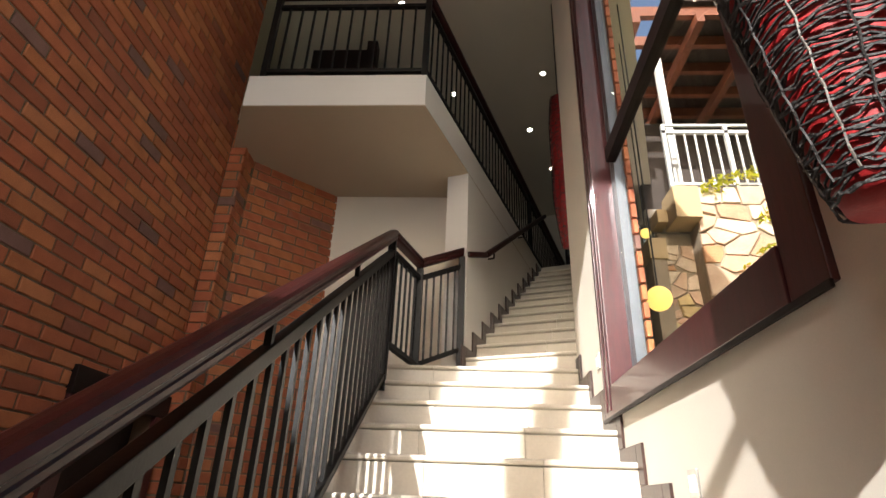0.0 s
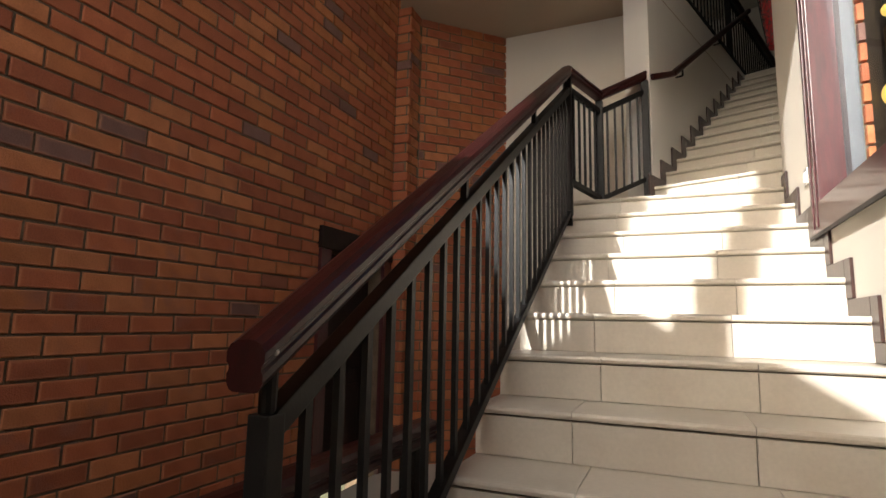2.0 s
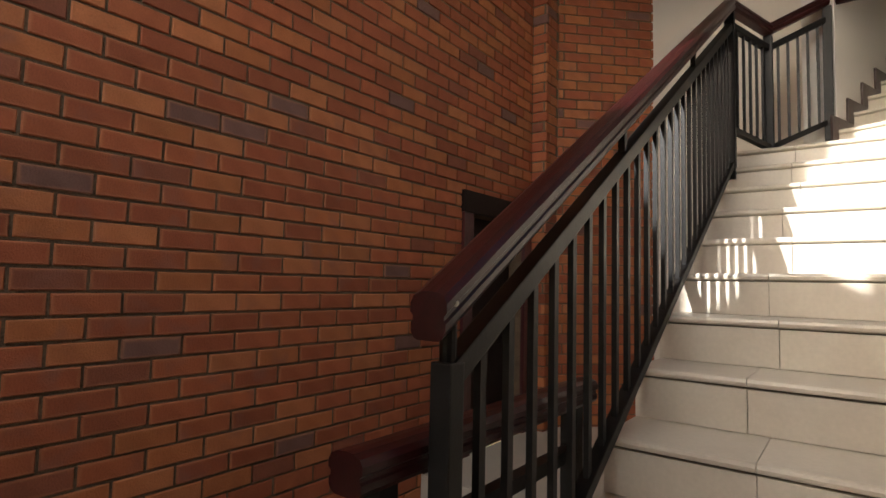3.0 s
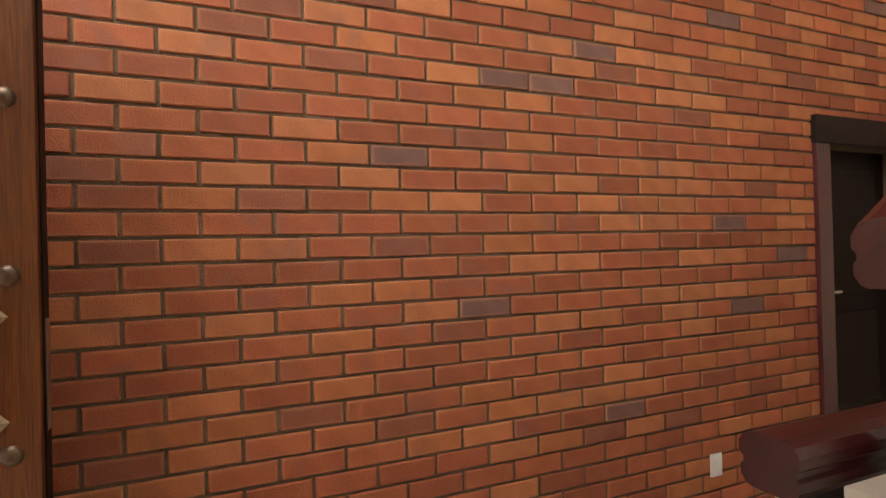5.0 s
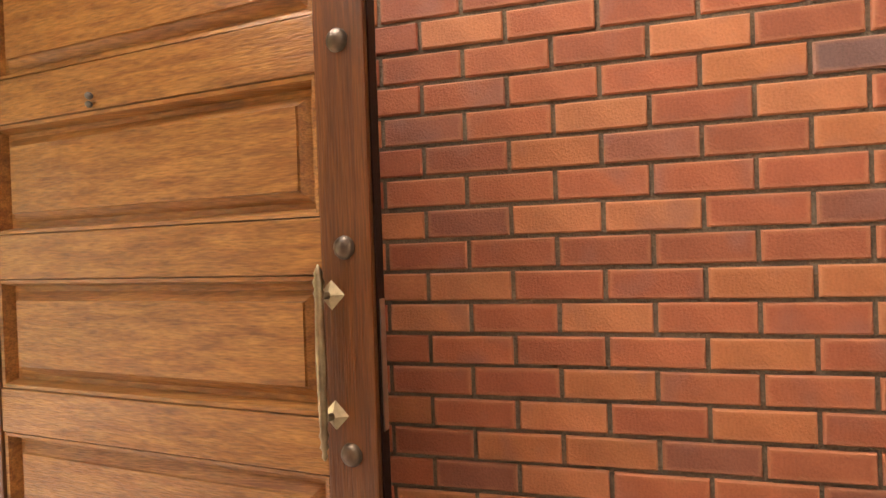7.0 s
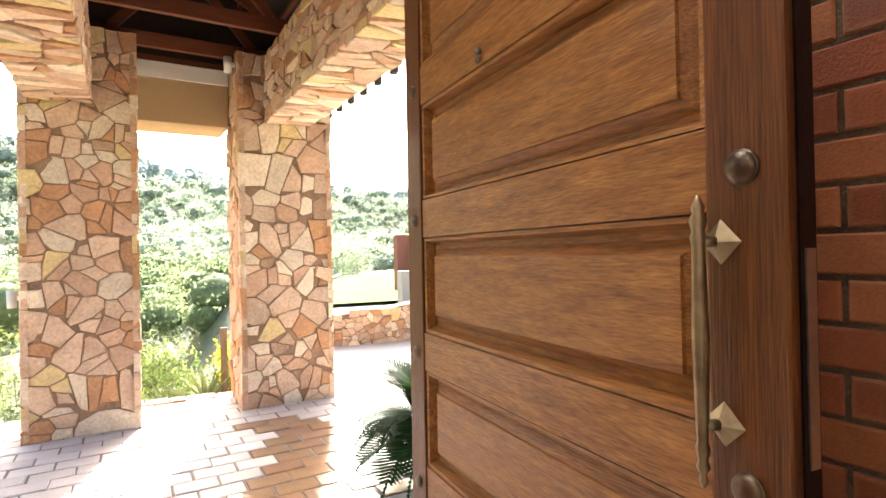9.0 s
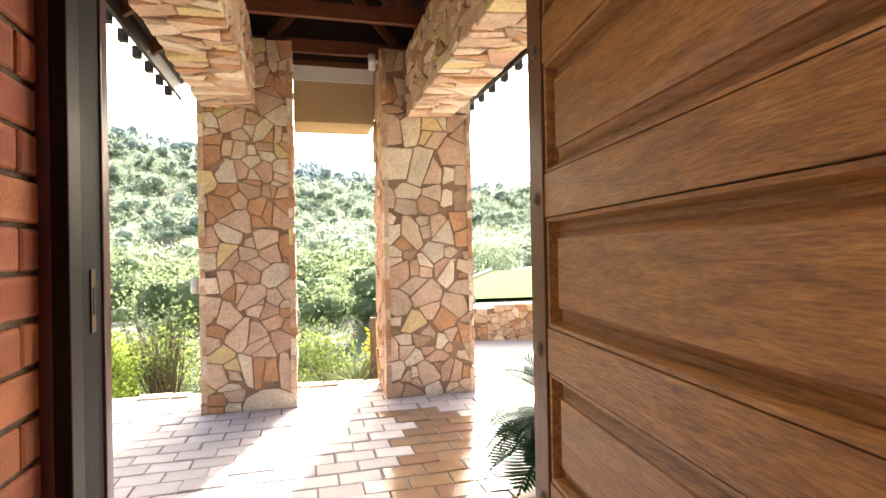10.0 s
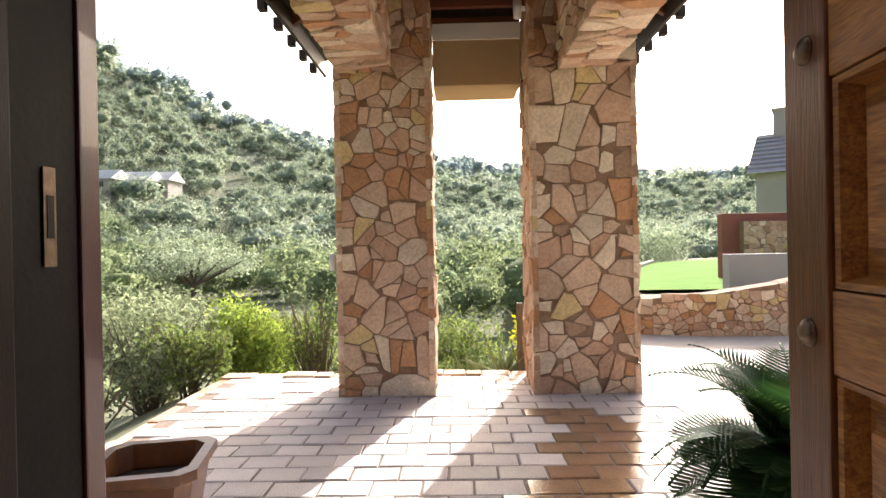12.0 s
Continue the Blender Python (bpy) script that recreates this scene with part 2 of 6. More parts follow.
M_ROOFTILE = mat("grey_roof_shingles", (0.27, 0.25, 0.25), (0.33, 0.305, 0.30), rough=0.8, scale=8, bump=0.4, fine=0.2)
M_LINTEL = mat("ochre_plaster", (0.50, 0.36, 0.20), (0.46, 0.33, 0.18), rough=0.9, scale=2, bump=0.15, bump_scale=120, fine=0.06)
M_HOUSE = mat("grey_house_plaster", (0.42, 0.37, 0.33), (0.38, 0.34, 0.30), rough=0.9, scale=1, bump=0.1, fine=0.05)
M_REDWALL = mat("red_brown_wall", (0.26, 0.085, 0.06), (0.22, 0.075, 0.05), rough=0.85, scale=3, bump=0.2, fine=0.1)
M_POT = mat("glazed_brown_pot", (0.20, 0.085, 0.032), (0.12, 0.05, 0.022), rough=0.35, scale=5, bump=0.15, bump_scale=30, fine=0.15, coat=0.3)
M_EARTH = mat("potting_earth", (0.05, 0.035, 0.025), rough=0.95, bump=0.8, bump_scale=60)
M_TRUNK = mat("bark", (0.10, 0.075, 0.05), (0.06, 0.045, 0.03), rough=0.9, scale=8, stretch=(3, 3, 0.6), bump=0.6, bump_scale=30, fine=0.2)


def leaf_mat(name, a, b2, trans=0.5):
    m = mat(name, a, b2, rough=0.7, scale=2.5, vary=0.35, rand="island", spec=0.12)
    b = m.node_tree.nodes["Principled BSDF"]
    nt = m.node_tree
    tl = nt.nodes.new("ShaderNodeBsdfTranslucent")
    col = b.inputs["Base Color"].links[0].from_socket
    br = nt.nodes.new("ShaderNodeHueSaturation")
    br.inputs["Value"].default_value, br.inputs["Saturation"].default_value = 1.6, 1.1
    nt.links.new(col, br.inputs["Color"])
    nt.links.new(br.outputs[0], tl.inputs["Color"])
    ms = nt.nodes.new("ShaderNodeMixShader")
    ms.inputs[0].default_value = trans
    nt.links.new(b.outputs[0], ms.inputs[1])
    nt.links.new(tl.outputs[0], ms.inputs[2])
    nt.links.new(ms.outputs[0], nt.nodes["Material Output"].inputs["Surface"])
    return m


M_LEAF_OLIVE = leaf_mat("olive_leaves", (0.15, 0.18, 0.06), (0.11, 0.14, 0.045))
M_LEAF_DARK = leaf_mat("dark_leaves", (0.175, 0.205, 0.11), (0.135, 0.165, 0.085))
M_LEAF_LIME = leaf_mat("lime_leaves", (0.25, 0.30, 0.075), (0.17, 0.225, 0.055))
M_LEAF_GREY = leaf_mat("grey_green_leaves", (0.21, 0.235, 0.14), (0.16, 0.185, 0.11))
M_LEAF_YELLOW = leaf_mat("yellow_leaves", (0.42, 0.38, 0.04), (0.28, 0.31, 0.045))
# haze is put into the pale colours of the mid and far woods
M_LEAF_HAZED = leaf_mat("far_leaves", (0.25, 0.285, 0.20), (0.20, 0.235, 0.16))
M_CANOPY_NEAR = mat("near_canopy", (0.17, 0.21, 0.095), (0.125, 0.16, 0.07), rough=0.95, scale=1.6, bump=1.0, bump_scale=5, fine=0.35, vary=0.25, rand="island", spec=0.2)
M_CANOPY_MID_HAZED = mat("mid_canopy", (0.23, 0.265, 0.19), (0.19, 0.225, 0.155), rough=0.9, scale=0.9, bump=1.0, bump_scale=3, fine=0.3, vary=0.25, rand="island", spec=0.2)
M_CANOPY_FAR_HAZED = mat("far_canopy", (0.26, 0.31, 0.29), (0.22, 0.265, 0.25), rough=0.9, scale=0.4, bump=0.8, bump_scale=1.5, fine=0.2, vary=0.18, rand="island", spec=0.1)
M_LEAF_HAZED2 = leaf_mat("farthest_leaves", (0.26, 0.31, 0.29), (0.22, 0.265, 0.25))
M_PALM = leaf_mat("palm_leaves", (0.024, 0.050, 0.014), (0.017, 0.036, 0.011), 0.3)
M_TWIG = mat("dry_twigs", (0.14, 0.105, 0.075), (0.10, 0.075, 0.05), rough=0.9, bump=0.3)
M_RED = mat("red_lamp_cloth", (0.42, 0.012, 0.014), (0.28, 0.008, 0.010), rough=0.6, scale=6, bump=0.15, bump_scale=120, fine=0.1)
M_WEAVE = mat("black_woven_cord", (0.012, 0.011, 0.011), (0.03, 0.026, 0.024), rough=0.6, scale=40, bump=0.4, bump_scale=200, fine=0.2)
M_BEAD = mat("pale_cord_beads", (0.20, 0.18, 0.15), (0.10, 0.09, 0.085), rough=0.6, scale=60)
M_PLASTIC = mat("white_plastic", (0.75, 0.74, 0.70), rough=0.4)
M_GREYFRAME = mat("blue_grey_aluminium", (0.15, 0.17, 0.19), (0.12, 0.14, 0.16), rough=0.4, metal=0.3, scale=10)
M_RAILWHITE = mat("grey_white_steel_paint", (0.55, 0.54, 0.52), (0.48, 0.47, 0.45), rough=0.45, scale=14, fine=0.08)


def glowing(name, col, power):
    m = mat(name, col, rough=0.5)
    b = m.node_tree.nodes["Principled BSDF"]
    b.inputs["Emission Color"].default_value, b.inputs["Emission Strength"].default_value = (*col, 1), power
    return m


M_LED = glowing("lamp_glow", (1.0, 0.9, 0.72), 8.0)
M_STEPLED = glowing("step_light_glow", (1.0, 0.97, 0.9), 0.4)
M_GLOBE = glowing("yellow_globe_glow", (0.95, 0.60, 0.14), 0.8)
M_GLASS = bpy.data.materials.new("window_glass")
M_GLASS.use_nodes = True
_g = M_GLASS.node_tree.nodes["Principled BSDF"]
_g.inputs["Transmission Weight"].default_value, _g.inputs["Roughness"].default_value, _g.inputs["IOR"].default_value = 1.0, 0.0, 1.05
_g.inputs["Base Color"].default_value = (0.86, 0.86, 0.84, 1)


# ---- building helpers ----
def box(bm, x0, x1, y0, y1, z0, z1, bevel=0.0):
    r = bmesh.ops.create_cube(bm, size=1.0, matrix=Matrix.LocRotScale(((x0 + x1) / 2, (y0 + y1) / 2, (z0 + z1) / 2), None, (abs(x1 - x0), abs(y1 - y0), abs(z1 - z0))))
    if bevel:
        es = list({e for v in r["verts"] for e in v.link_edges})
        bmesh.ops.bevel(bm, geom=es, offset=bevel, segments=2, affect="EDGES", profile=0.6)
    return bm


def bar(bm, a, b, w, h, up=(0, 0, 1), bevel=0.0):
    """A rectangular bar from a to b, w wide and h high."""
    a, b = Vector(a), Vector(b)
    d = (b - a)
    f = d.normalized()
    u = Vector(up)
    s = f.cross(u).normalized() if abs(f.dot(u)) < 0.999 else Vector((1, 0, 0))
    u = s.cross(f).normalized()
    m = Matrix((s, f, u)).transposed().to_4x4()
    m = Matrix.Translation((a + b) / 2) @ m @ Matrix.Diagonal((w, d.length, h, 1))
    r = bmesh.ops.create_cube(bm, size=1.0, matrix=m)
    if bevel:
        es = list({e for v in r["verts"] for e in v.link_edges})
        bmesh.ops.bevel(bm, geom=es, offset=bevel, segments=2, affect="EDGES", profile=0.6)
    return bm


def cyl(bm, a, b, r0, r1=None, n=12):
    a, b = Vector(a), Vector(b)
    q = (b - a).to_track_quat("Z", "Y").to_matrix().to_4x4()
    bmesh.ops.create_cone(bm, cap_ends=True, segments=n, radius1=r0, radius2=r0 if r1 is None else r1, depth=(b - a).length, matrix=Matrix.Translation((a + b) / 2) @ q)
    return bm


def ball(bm, c, r, sc=(1, 1, 1), u=14, v=9):
    bmesh.ops.create_uvsphere(bm, u_segments=u, v_segments=v, radius=r, matrix=Matrix.Translation(c) @ Matrix.Diagonal((*sc, 1)))
    return bm


def mesh_of(name, bm, material, smooth=False):
    me = bpy.data.meshes.new(name)
    bm.to_mesh(me)
    bm.free()
    me.materials.append(material)
    if smooth:
        for p in me.polygons:
            p.use_smooth = True
    return me


def thing(name, bm, material, label="", category="", group="", kind="", smooth=False):
    if TURNED[0] is not None:
        bm.transform(TURNED[0])
    ob = new(name, mesh_of(name, bm, material, smooth))
    return tagged(ob, label, category, group, kind)


def group_of(name, loc, label="", category="", group="", kind=""):
    ob = new(name)
    ob.location = loc
    ob.empty_display_size = 0.1
    return tagged(ob, label, category, group, kind)


TURNED = [None]


def part(name, bm, material, parent, label="", smooth=False):
    """Link a bmesh, given in world metres (or in the turned frame that is set), as one part under a thing or a part."""
    if TURNED[0] is not None:
        bm.transform(TURNED[0])
    ob = new(name, mesh_of(name, bm, material, smooth))
    ob.parent = parent
    if parent.parent is None:
        ob.matrix_parent_inverse = Matrix.Translation(-parent.location)
    if label:
        ob["label"] = label
    return ob


def piece(name, me, m, parent):
    """A piece that shares mesh data with its like."""
    ob = new(name, me)
    ob.parent = parent
    ob.matrix_basis = m
    return ob


def B():
    return bmesh.new()


def structure(name, bm, material, label=""):
    return thing(name, bm, material, label, kind="structure")


# ---- masonry ----
PITCH, COURSE = 0.232, 0.085
BL, BH, BD = 0.220, 0.0735, 0.03


def brick_mesh(name, length, material):
    """One brick with softened, slightly uneven arrises; its face looks along +x."""
    b = B()
    box(b, -BD, 0, -length / 2, length / 2, -BH / 2, BH / 2)
    bmesh.ops.bevel(b, geom=[e for e in b.edges if all(v.co.x > -0.001 for v in e.verts)], offset=0.004, segments=1, affect="EDGES")
    return mesh_of(name, b, material)


def brick_face(parent, origin, along, normal, u0, u1, z0, z1, joint0, zref, near, holes=()):
    """Running bond on an upright face. near(u, z) picks the bricks that are parts; the rest is one mesh."""
    rnd = random.Random(len(parent.name) * 7 + int(u1 * 10))
    along, normal, up = Vector(along), Vector(normal), Vector((0, 0, 1))
    frame3 = Matrix((normal, along, up)).transposed().to_4x4()
    meshes = {}
    vs, fs = [], []
    r0 = math.ceil((zref - z1) / COURSE)
    r1 = math.floor((zref - z0) / COURSE)
    for r in range(r0, r1):
        zc = zref - (r + 0.5) * COURSE
        shift = joint0 + (0.5 * PITCH if r % 2 else 0.0)
        k0 = math.floor((u0 - shift) / PITCH)
        k1 = math.ceil((u1 - shift) / PITCH)
        for k in range(k0, k1):
            a, b = shift + k * PITCH + 0.006, shift + (k + 1) * PITCH - 0.006
            a, b = max(a, u0), min(b, u1)
            for ha, hb, za, zb in holes:
                if za < zc < zb:
                    if a < ha < b:
                        b = ha
                    if a < hb < b:
                        a = hb
                    if a >= ha - 1e-4 and b <= hb + 1e-4:
                        b = a
            if b - a < 0.03:
                continue
            uc, ln = (a + b) / 2, b - a
            proud = rnd.uniform(-0.0025, 0.002)
            m = Matrix.Translation(Vector(origin) + along * uc + up * (zc + rnd.uniform(-0.0015, 0.0015)) + normal * proud) @ frame3 @ Matrix.Rotation(rnd.uniform(-0.006, 0.006), 4, "X")
            key = round(ln, 2)
            if near(uc, zc):
                if key not in meshes:
                    meshes[key] = brick_mesh("brick", key, M_BRICK)
                piece("brick", meshes[key], m, parent)
            else:
                n = len(vs)
                h, l, c = BH / 2, ln / 2, 0.004
                for p in ((-BD, -l, -h), (-BD, l, -h), (-BD, l, h), (-BD, -l, h), (-c, -l, -h), (-c, l, -h), (-c, l, h), (-c, -l, h), (0, -l + c, -h + c), (0, l - c, -h + c), (0, l - c, h - c), (0, -l + c, h - c)):
                    vs.append(m @ Vector(p))
                for i in range(4):
                    j = (i + 1) % 4
                    fs.append((n + i, n + j, n + 4 + j, n + 4 + i))
                    fs.append((n + 4 + i, n + 4 + j, n + 8 + j, n + 8 + i))
                fs.append((n + 8, n + 9, n + 10, n + 11))
    if vs:
        me = bpy.data.meshes.new("brickwork")
        me.from_pydata(vs, [], fs)
        me.materials.append(M_BRICKS)
        ob = new("brickwork", me)
        ob.parent = parent
        tagged(ob, "red clay facing bricks laid in running bond", kind="stuff")


def clip(poly, p, n):
    """The part of a flat polygon on the side of p against n."""
    res = []
    for i, a in enumerate(poly):
        b = poly[(i + 1) % len(poly)]
        da, db = (a[0] - p[0]) * n[0] + (a[1] - p[1]) * n[1], (b[0] - p[0]) * n[0] + (b[1] - p[1]) * n[1]
        if da <= 0:
            res.append(a)
        if da * db < 0:
            t = da / (da - db)
            res.append((a[0] + t * (b[0] - a[0]), a[1] + t * (b[1] - a[1])))
    return res


def rubble(parent, origin, ua, va, normal, w, h, su, sv, seed, joined=False, gap=0.0028, deep=0.016, keep=None):
    """Rubble stones that fill a w by h face: uneven polygons with rounded arrises and open joints."""
    rnd = random.Random(seed)
    ua, va, normal, origin = Vector(ua), Vector(va), Vector(normal), Vector(origin)
    pts = []
    nv = max(1, round(h / sv))
    for j in range(nv):
        nu = max(1, round(w / su) + rnd.choice((-1, 0, 0, 1)))
        for i in range(nu):
            if rnd.random() < 0.24 and nu > 2:
                continue
            pts.append((w * (i + 0.5 + rnd.uniform(-0.40, 0.40)) / nu, h * (j + 0.5 + rnd.uniform(-0.42, 0.42)) / nv))
            if rnd.random() < 0.40:
                pts.append((pts[-1][0] + rnd.uniform(-0.6, 0.6) * su, pts[-1][1] + rnd.uniform(-0.6, 0.6) * sv))
    pts = [(min(max(x, 0.02), w - 0.02), min(max(y, 0.02), h - 0.02)) for x, y in pts]
    k = su / sv
    wts = [rnd.uniform(-0.34, 0.34) for _ in pts]
    allv, allf = [], []
    for i, p in enumerate(pts):
        poly = [(0, 0), (w, 0), (w, h), (0, h)]
        for j, q in enumerate(pts):
            if i == j or abs(q[0] - p[0]) > 3.2 * su or abs(q[1] - p[1]) > 3.2 * sv:
                continue
            n = ((q[0] - p[0]) / k ** 2, q[1] - p[1])
            ln = math.hypot(*n) or 1
            n = (n[0] / ln, n[1] / ln)
            n = (math.copysign(abs(n[0]) ** 1.45, n[0]), math.copysign(abs(n[1]) ** 1.45, n[1]))
            ln = math.hypot(*n)
            n = (n[0] / ln, n[1] / ln)
            t = 0.5 + (wts[i] - wts[j]) * 0.5
            mid = (p[0] + (q[0] - p[0]) * t - n[0] * gap, p[1] + (q[1] - p[1]) * t - n[1] * gap)
            poly = clip(poly, mid, n)
            if len(poly) < 3:
                break
        if len(poly) < 3:
            continue
        cx, cy = sum(a[0] for a in poly) / len(poly), sum(a[1] for a in poly) / len(poly)
        if max(math.hypot(a[0] - cx, a[1] - cy) for a in poly) < 0.018 or (keep and not keep(cx, cy)):
            continue
        # split long edges so that the outline can wander
        ring = []
        for t in range(len(poly)):
            a, b = poly[t], poly[(t + 1) % len(poly)]
            ring.append(a)
            if math.hypot(b[0] - a[0], b[1] - a[1]) > 0.05:
                ring.append(((a[0] + b[0]) / 2, (a[1] + b[1]) / 2))
        ring = [(cx + (x - cx) * rnd.uniform(0.975, 1.0), cy + (y - cy) * rnd.uniform(0.975, 1.0)) for x, y in ring]
        d = deep * rnd.uniform(0.55, 1.15)
        tu, tv = rnd.uniform(-0.12, 0.12), rnd.uniform(-0.12, 0.12)
        levels = ((1.0, -0.03), (1.0, d * 0.5), (0.965, d * 0.88), (0.86, d))
        vs, fs = [], []
        m = len(ring)
        for s, dep in levels:
            for x, y in ring:
                xx, yy = cx + (x - cx) * s, cy + (y - cy) * s
                dd = dep + ((xx - cx) * tu + (yy - cy) * tv if dep > 0 else 0) + (rnd.uniform(-0.003, 0.003) if dep > d * 0.8 else 0)
                vs.append(origin + ua * xx + va * yy + normal * dd)
        for lv in range(3):
            for t in range(m):
                u2 = (t + 1) % m
                fs.append((lv * m + t, lv * m + u2, (lv + 1) * m + u2, (lv + 1) * m + t))
        vs.append(origin + ua * cx + va * cy + normal * (d * 1.04))
        for t in range(m):
            fs.append((3 * m + t, 3 * m + (t + 1) % m, 4 * m))
        if ua.cross(va).dot(normal) < 0:
            fs = [f[::-1] for f in fs]
        if joined:
            n0 = len(allv)
            allv += vs
            allf += [tuple(q + n0 for q in f) for f in fs]
        else:
            me = bpy.data.meshes.new("stone")
            me.from_pydata(vs, [], fs)
            me.materials.append(M_STONE)
            o = new("stone", me)
            o.parent = parent
    if joined and allv:
        me = bpy.data.meshes.new("stonework")
        me.from_pydata(allv, [], allf)
        me.materials.append(M_STONES)
        o = new("stonework", me)
        o.parent = parent
        tagged(o, "rough sandstone rubble", kind="stuff")


# ---- hall: shell ----
WX, EX, FY, FYO = -2.33, 0.565, -1.66, -1.84   # west brick face, east wall face, facade inside and outside
Y0, G, Z0S, R, XL = 2.193, 0.297, 1.535, 0.171, -0.793   # stairs: tenth nosing, going, rise, open side


def nose(k):
    return Y0 + k * G, Z0S + k * R


CEIL, UP = 7.0, 4.6
LAND_Y, LAND_Z = nose(5)

b = B()
box(b, -2.6, 0.9, FYO, 8.6, -0.25, 0.0)
structure("floor", b, M_FLOOR, "pale polished tile floor of the stair hall")
b = B()
outline = ((-5.2, -2.3), (1.1, -2.3), (1.1, 3.6), (1.3, 3.6), (3.4, 9.5), (3.4, 12.6), (-5.2, 12.6))
lo = [b.verts.new((x, y, CEIL)) for x, y in outline]
hi = [b.verts.new((x, y, CEIL + 0.25)) for x, y in outline]
b.faces.new(lo[::-1])
b.faces.new(hi)
for i in range(len(outline)):
    j = (i + 1) % len(outline)
    b.faces.new((lo[i], lo[j], hi[j], hi[i]))
bmesh.ops.recalc_face_normals(b, faces=b.faces)
structure("ceiling", b, M_CEIL, "cream painted ceiling of the stair hall")

# west wall: mortar bed, bricks are laid on it below
b = B()
DY0, DY1, DZ = 2.85, 3.60, 1.97
box(b, -2.60, WX - 0.009, FYO, DY0, 0, CEIL)
box(b, -2.60, WX - 0.009, DY1, 3.745, 0, CEIL)
box(b, -2.60, WX - 0.009, DY0, DY1, DZ, CEIL)
wall_west = structure("wall_west", b, M_MORTAR, "tall red facing brick wall with recessed grey joints")
# the pier and the canted brick wall beyond it
b = B()
for p, q in (((-2.2, 3.75), (-2.19, 3.96)), ((-2.19, 3.96), (-1.54, 4.60))):
    p, q = Vector((*p, 2.3)), Vector((*q, 2.3))
    off = Vector(((p - q).y, (q - p).x, 0)).normalized() * 0.115
    bar(b, p + off, q + off, 0.2, 4.6)
wall_canted = structure("wall_canted", b, M_MORTAR, "red brick wall that turns in under the balcony")

# east wall with its window opening
WY0, WY1, WZ0, WZ1 = 0.98, 2.96, 1.98, 6.2
b = B()
box(b, EX, EX + 0.32, FYO, WY0, 0, CEIL)
box(b, EX, EX + 0.16, WY1, 3.76, 0, CEIL)
box(b, EX + 0.16, EX + 0.32, WY1 + 0.28, 3.76, 0, CEIL)
box(b, EX, EX + 0.32, WY0, WY1, 0, WZ0)
box(b, EX, EX + 0.32, WY0, WY1, WZ1, CEIL)
structure("wall_east", b, M_PLASTER, "smooth cream plastered wall beside the stairs")

# facade: door opening, glazing above it
OX0, OX1, OZ = -2.08, -0.93, 2.36
CX0, CX1, CX2, CX3, CZ0, CZ1 = -2.17, -1.40, -1.32, -0.13, 2.62, 6.2
b = B()
box(b, OX1, EX + 0.32, FYO, FY - 0.009, 0, CZ0)
box(b, -2.60, OX0, FYO, FY - 0.009, 0, CZ0)
box(b, OX0, OX1, FYO, FY - 0.009, OZ, CZ0)
box(b, -2.60, CX0, FYO, FY - 0.009, CZ0, CZ1)
box(b, CX1, CX2, FYO, FY - 0.009, CZ0, CZ1)
box(b, CX3, EX + 0.32, FYO, FY - 0.009, CZ0, CZ1)
box(b, -2.60, EX + 0.32, FYO, FY - 0.009, CZ1, CEIL)
wall_south = structure("wall_south", b, M_MORTAR, "red brick facade wall around the entrance")
for n0, x0, x1 in (("window_2", CX0, CX1), ("window_3", CX2, CX3)):
    w = group_of(n0, ((x0 + x1) / 2, FYO, CZ0), "tall clerestory window with dark frame", kind="structure")
    b = B()
    for a in (x0 + 0.03, x1 - 0.03):
        box(b, a - 0.03, a + 0.03, -1.80, -1.74, CZ0, CZ1)
    for z in (CZ0 + 0.03, CZ1 - 0.03, CZ0 + 1.1):
        box(b, x0 + 0.061, x1 - 0.061, -1.80, -1.74, z - 0.03, z + 0.03)
    part("window_frame", b, M_MAROON, w)

# back and upper shell
b = B()
box(b, -5.2, -5.0, 3.3, 12.4, UP, CEIL)
box(b, -5.0, -2.6, 3.3, 3.5, UP, CEIL)
structure("wall_upper", b, M_WHITE, "white plastered wall of the upper floor")

# ---- stairs ----
stair = group_of("staircase", (-0.1, 0.0, 0), "straight staircase with cream tiled treads and risers", "staircase")
b = B()
prof = [(nose(-8)[0] + 0.03, 0.0)]
for k in range(-8, 6):
    y, z = nose(k)
    prof += [(y + 0.03, z - 0.032), (y + G + 0.03 if k < 5 else 4.98, z - 0.032)]
prof += [(4.98, 0.0)]
f0 = [b.verts.new((XL + 0.01, y, z)) for y, z in prof]
f1 = [b.verts.new((EX - 0.002, y, z)) for y, z in prof]
b.faces.new(f0)
b.faces.new(f1[::-1])
for i in range(len(prof)):
    j = (i + 1) % len(prof)
    b.faces.new((f0[i], f1[i], f1[j], f0[j]))
bmesh.ops.recalc_face_normals(b, faces=b.faces)
part("stair_core", b, M_GROUT, stair)


def tread_tile(x0, x1, y, z, depth):
    """A tread tile with a rounded, undercut nosing."""
    b = B()
    sec = [(y + depth, z - 0.030), (y + depth, z), (y + 0.012, z), (y + 0.003, z - 0.004), (y, z - 0.012), (y + 0.003, z - 0.022), (y + 0.012, z - 0.027), (y + 0.030, z - 0.030)]
    a = [b.verts.new((x0, p, q)) for p, q in sec]
    c = [b.verts.new((x1, p, q)) for p, q in sec]
    b.faces.new(a)
    b.faces.new(c[::-1])
    for i in range(len(sec)):
        j = (i + 1) % len(sec)
        b.faces.new((a[i], c[i], c[j], a[j]))
    bmesh.ops.recalc_face_normals(b, faces=b.faces)
    return b


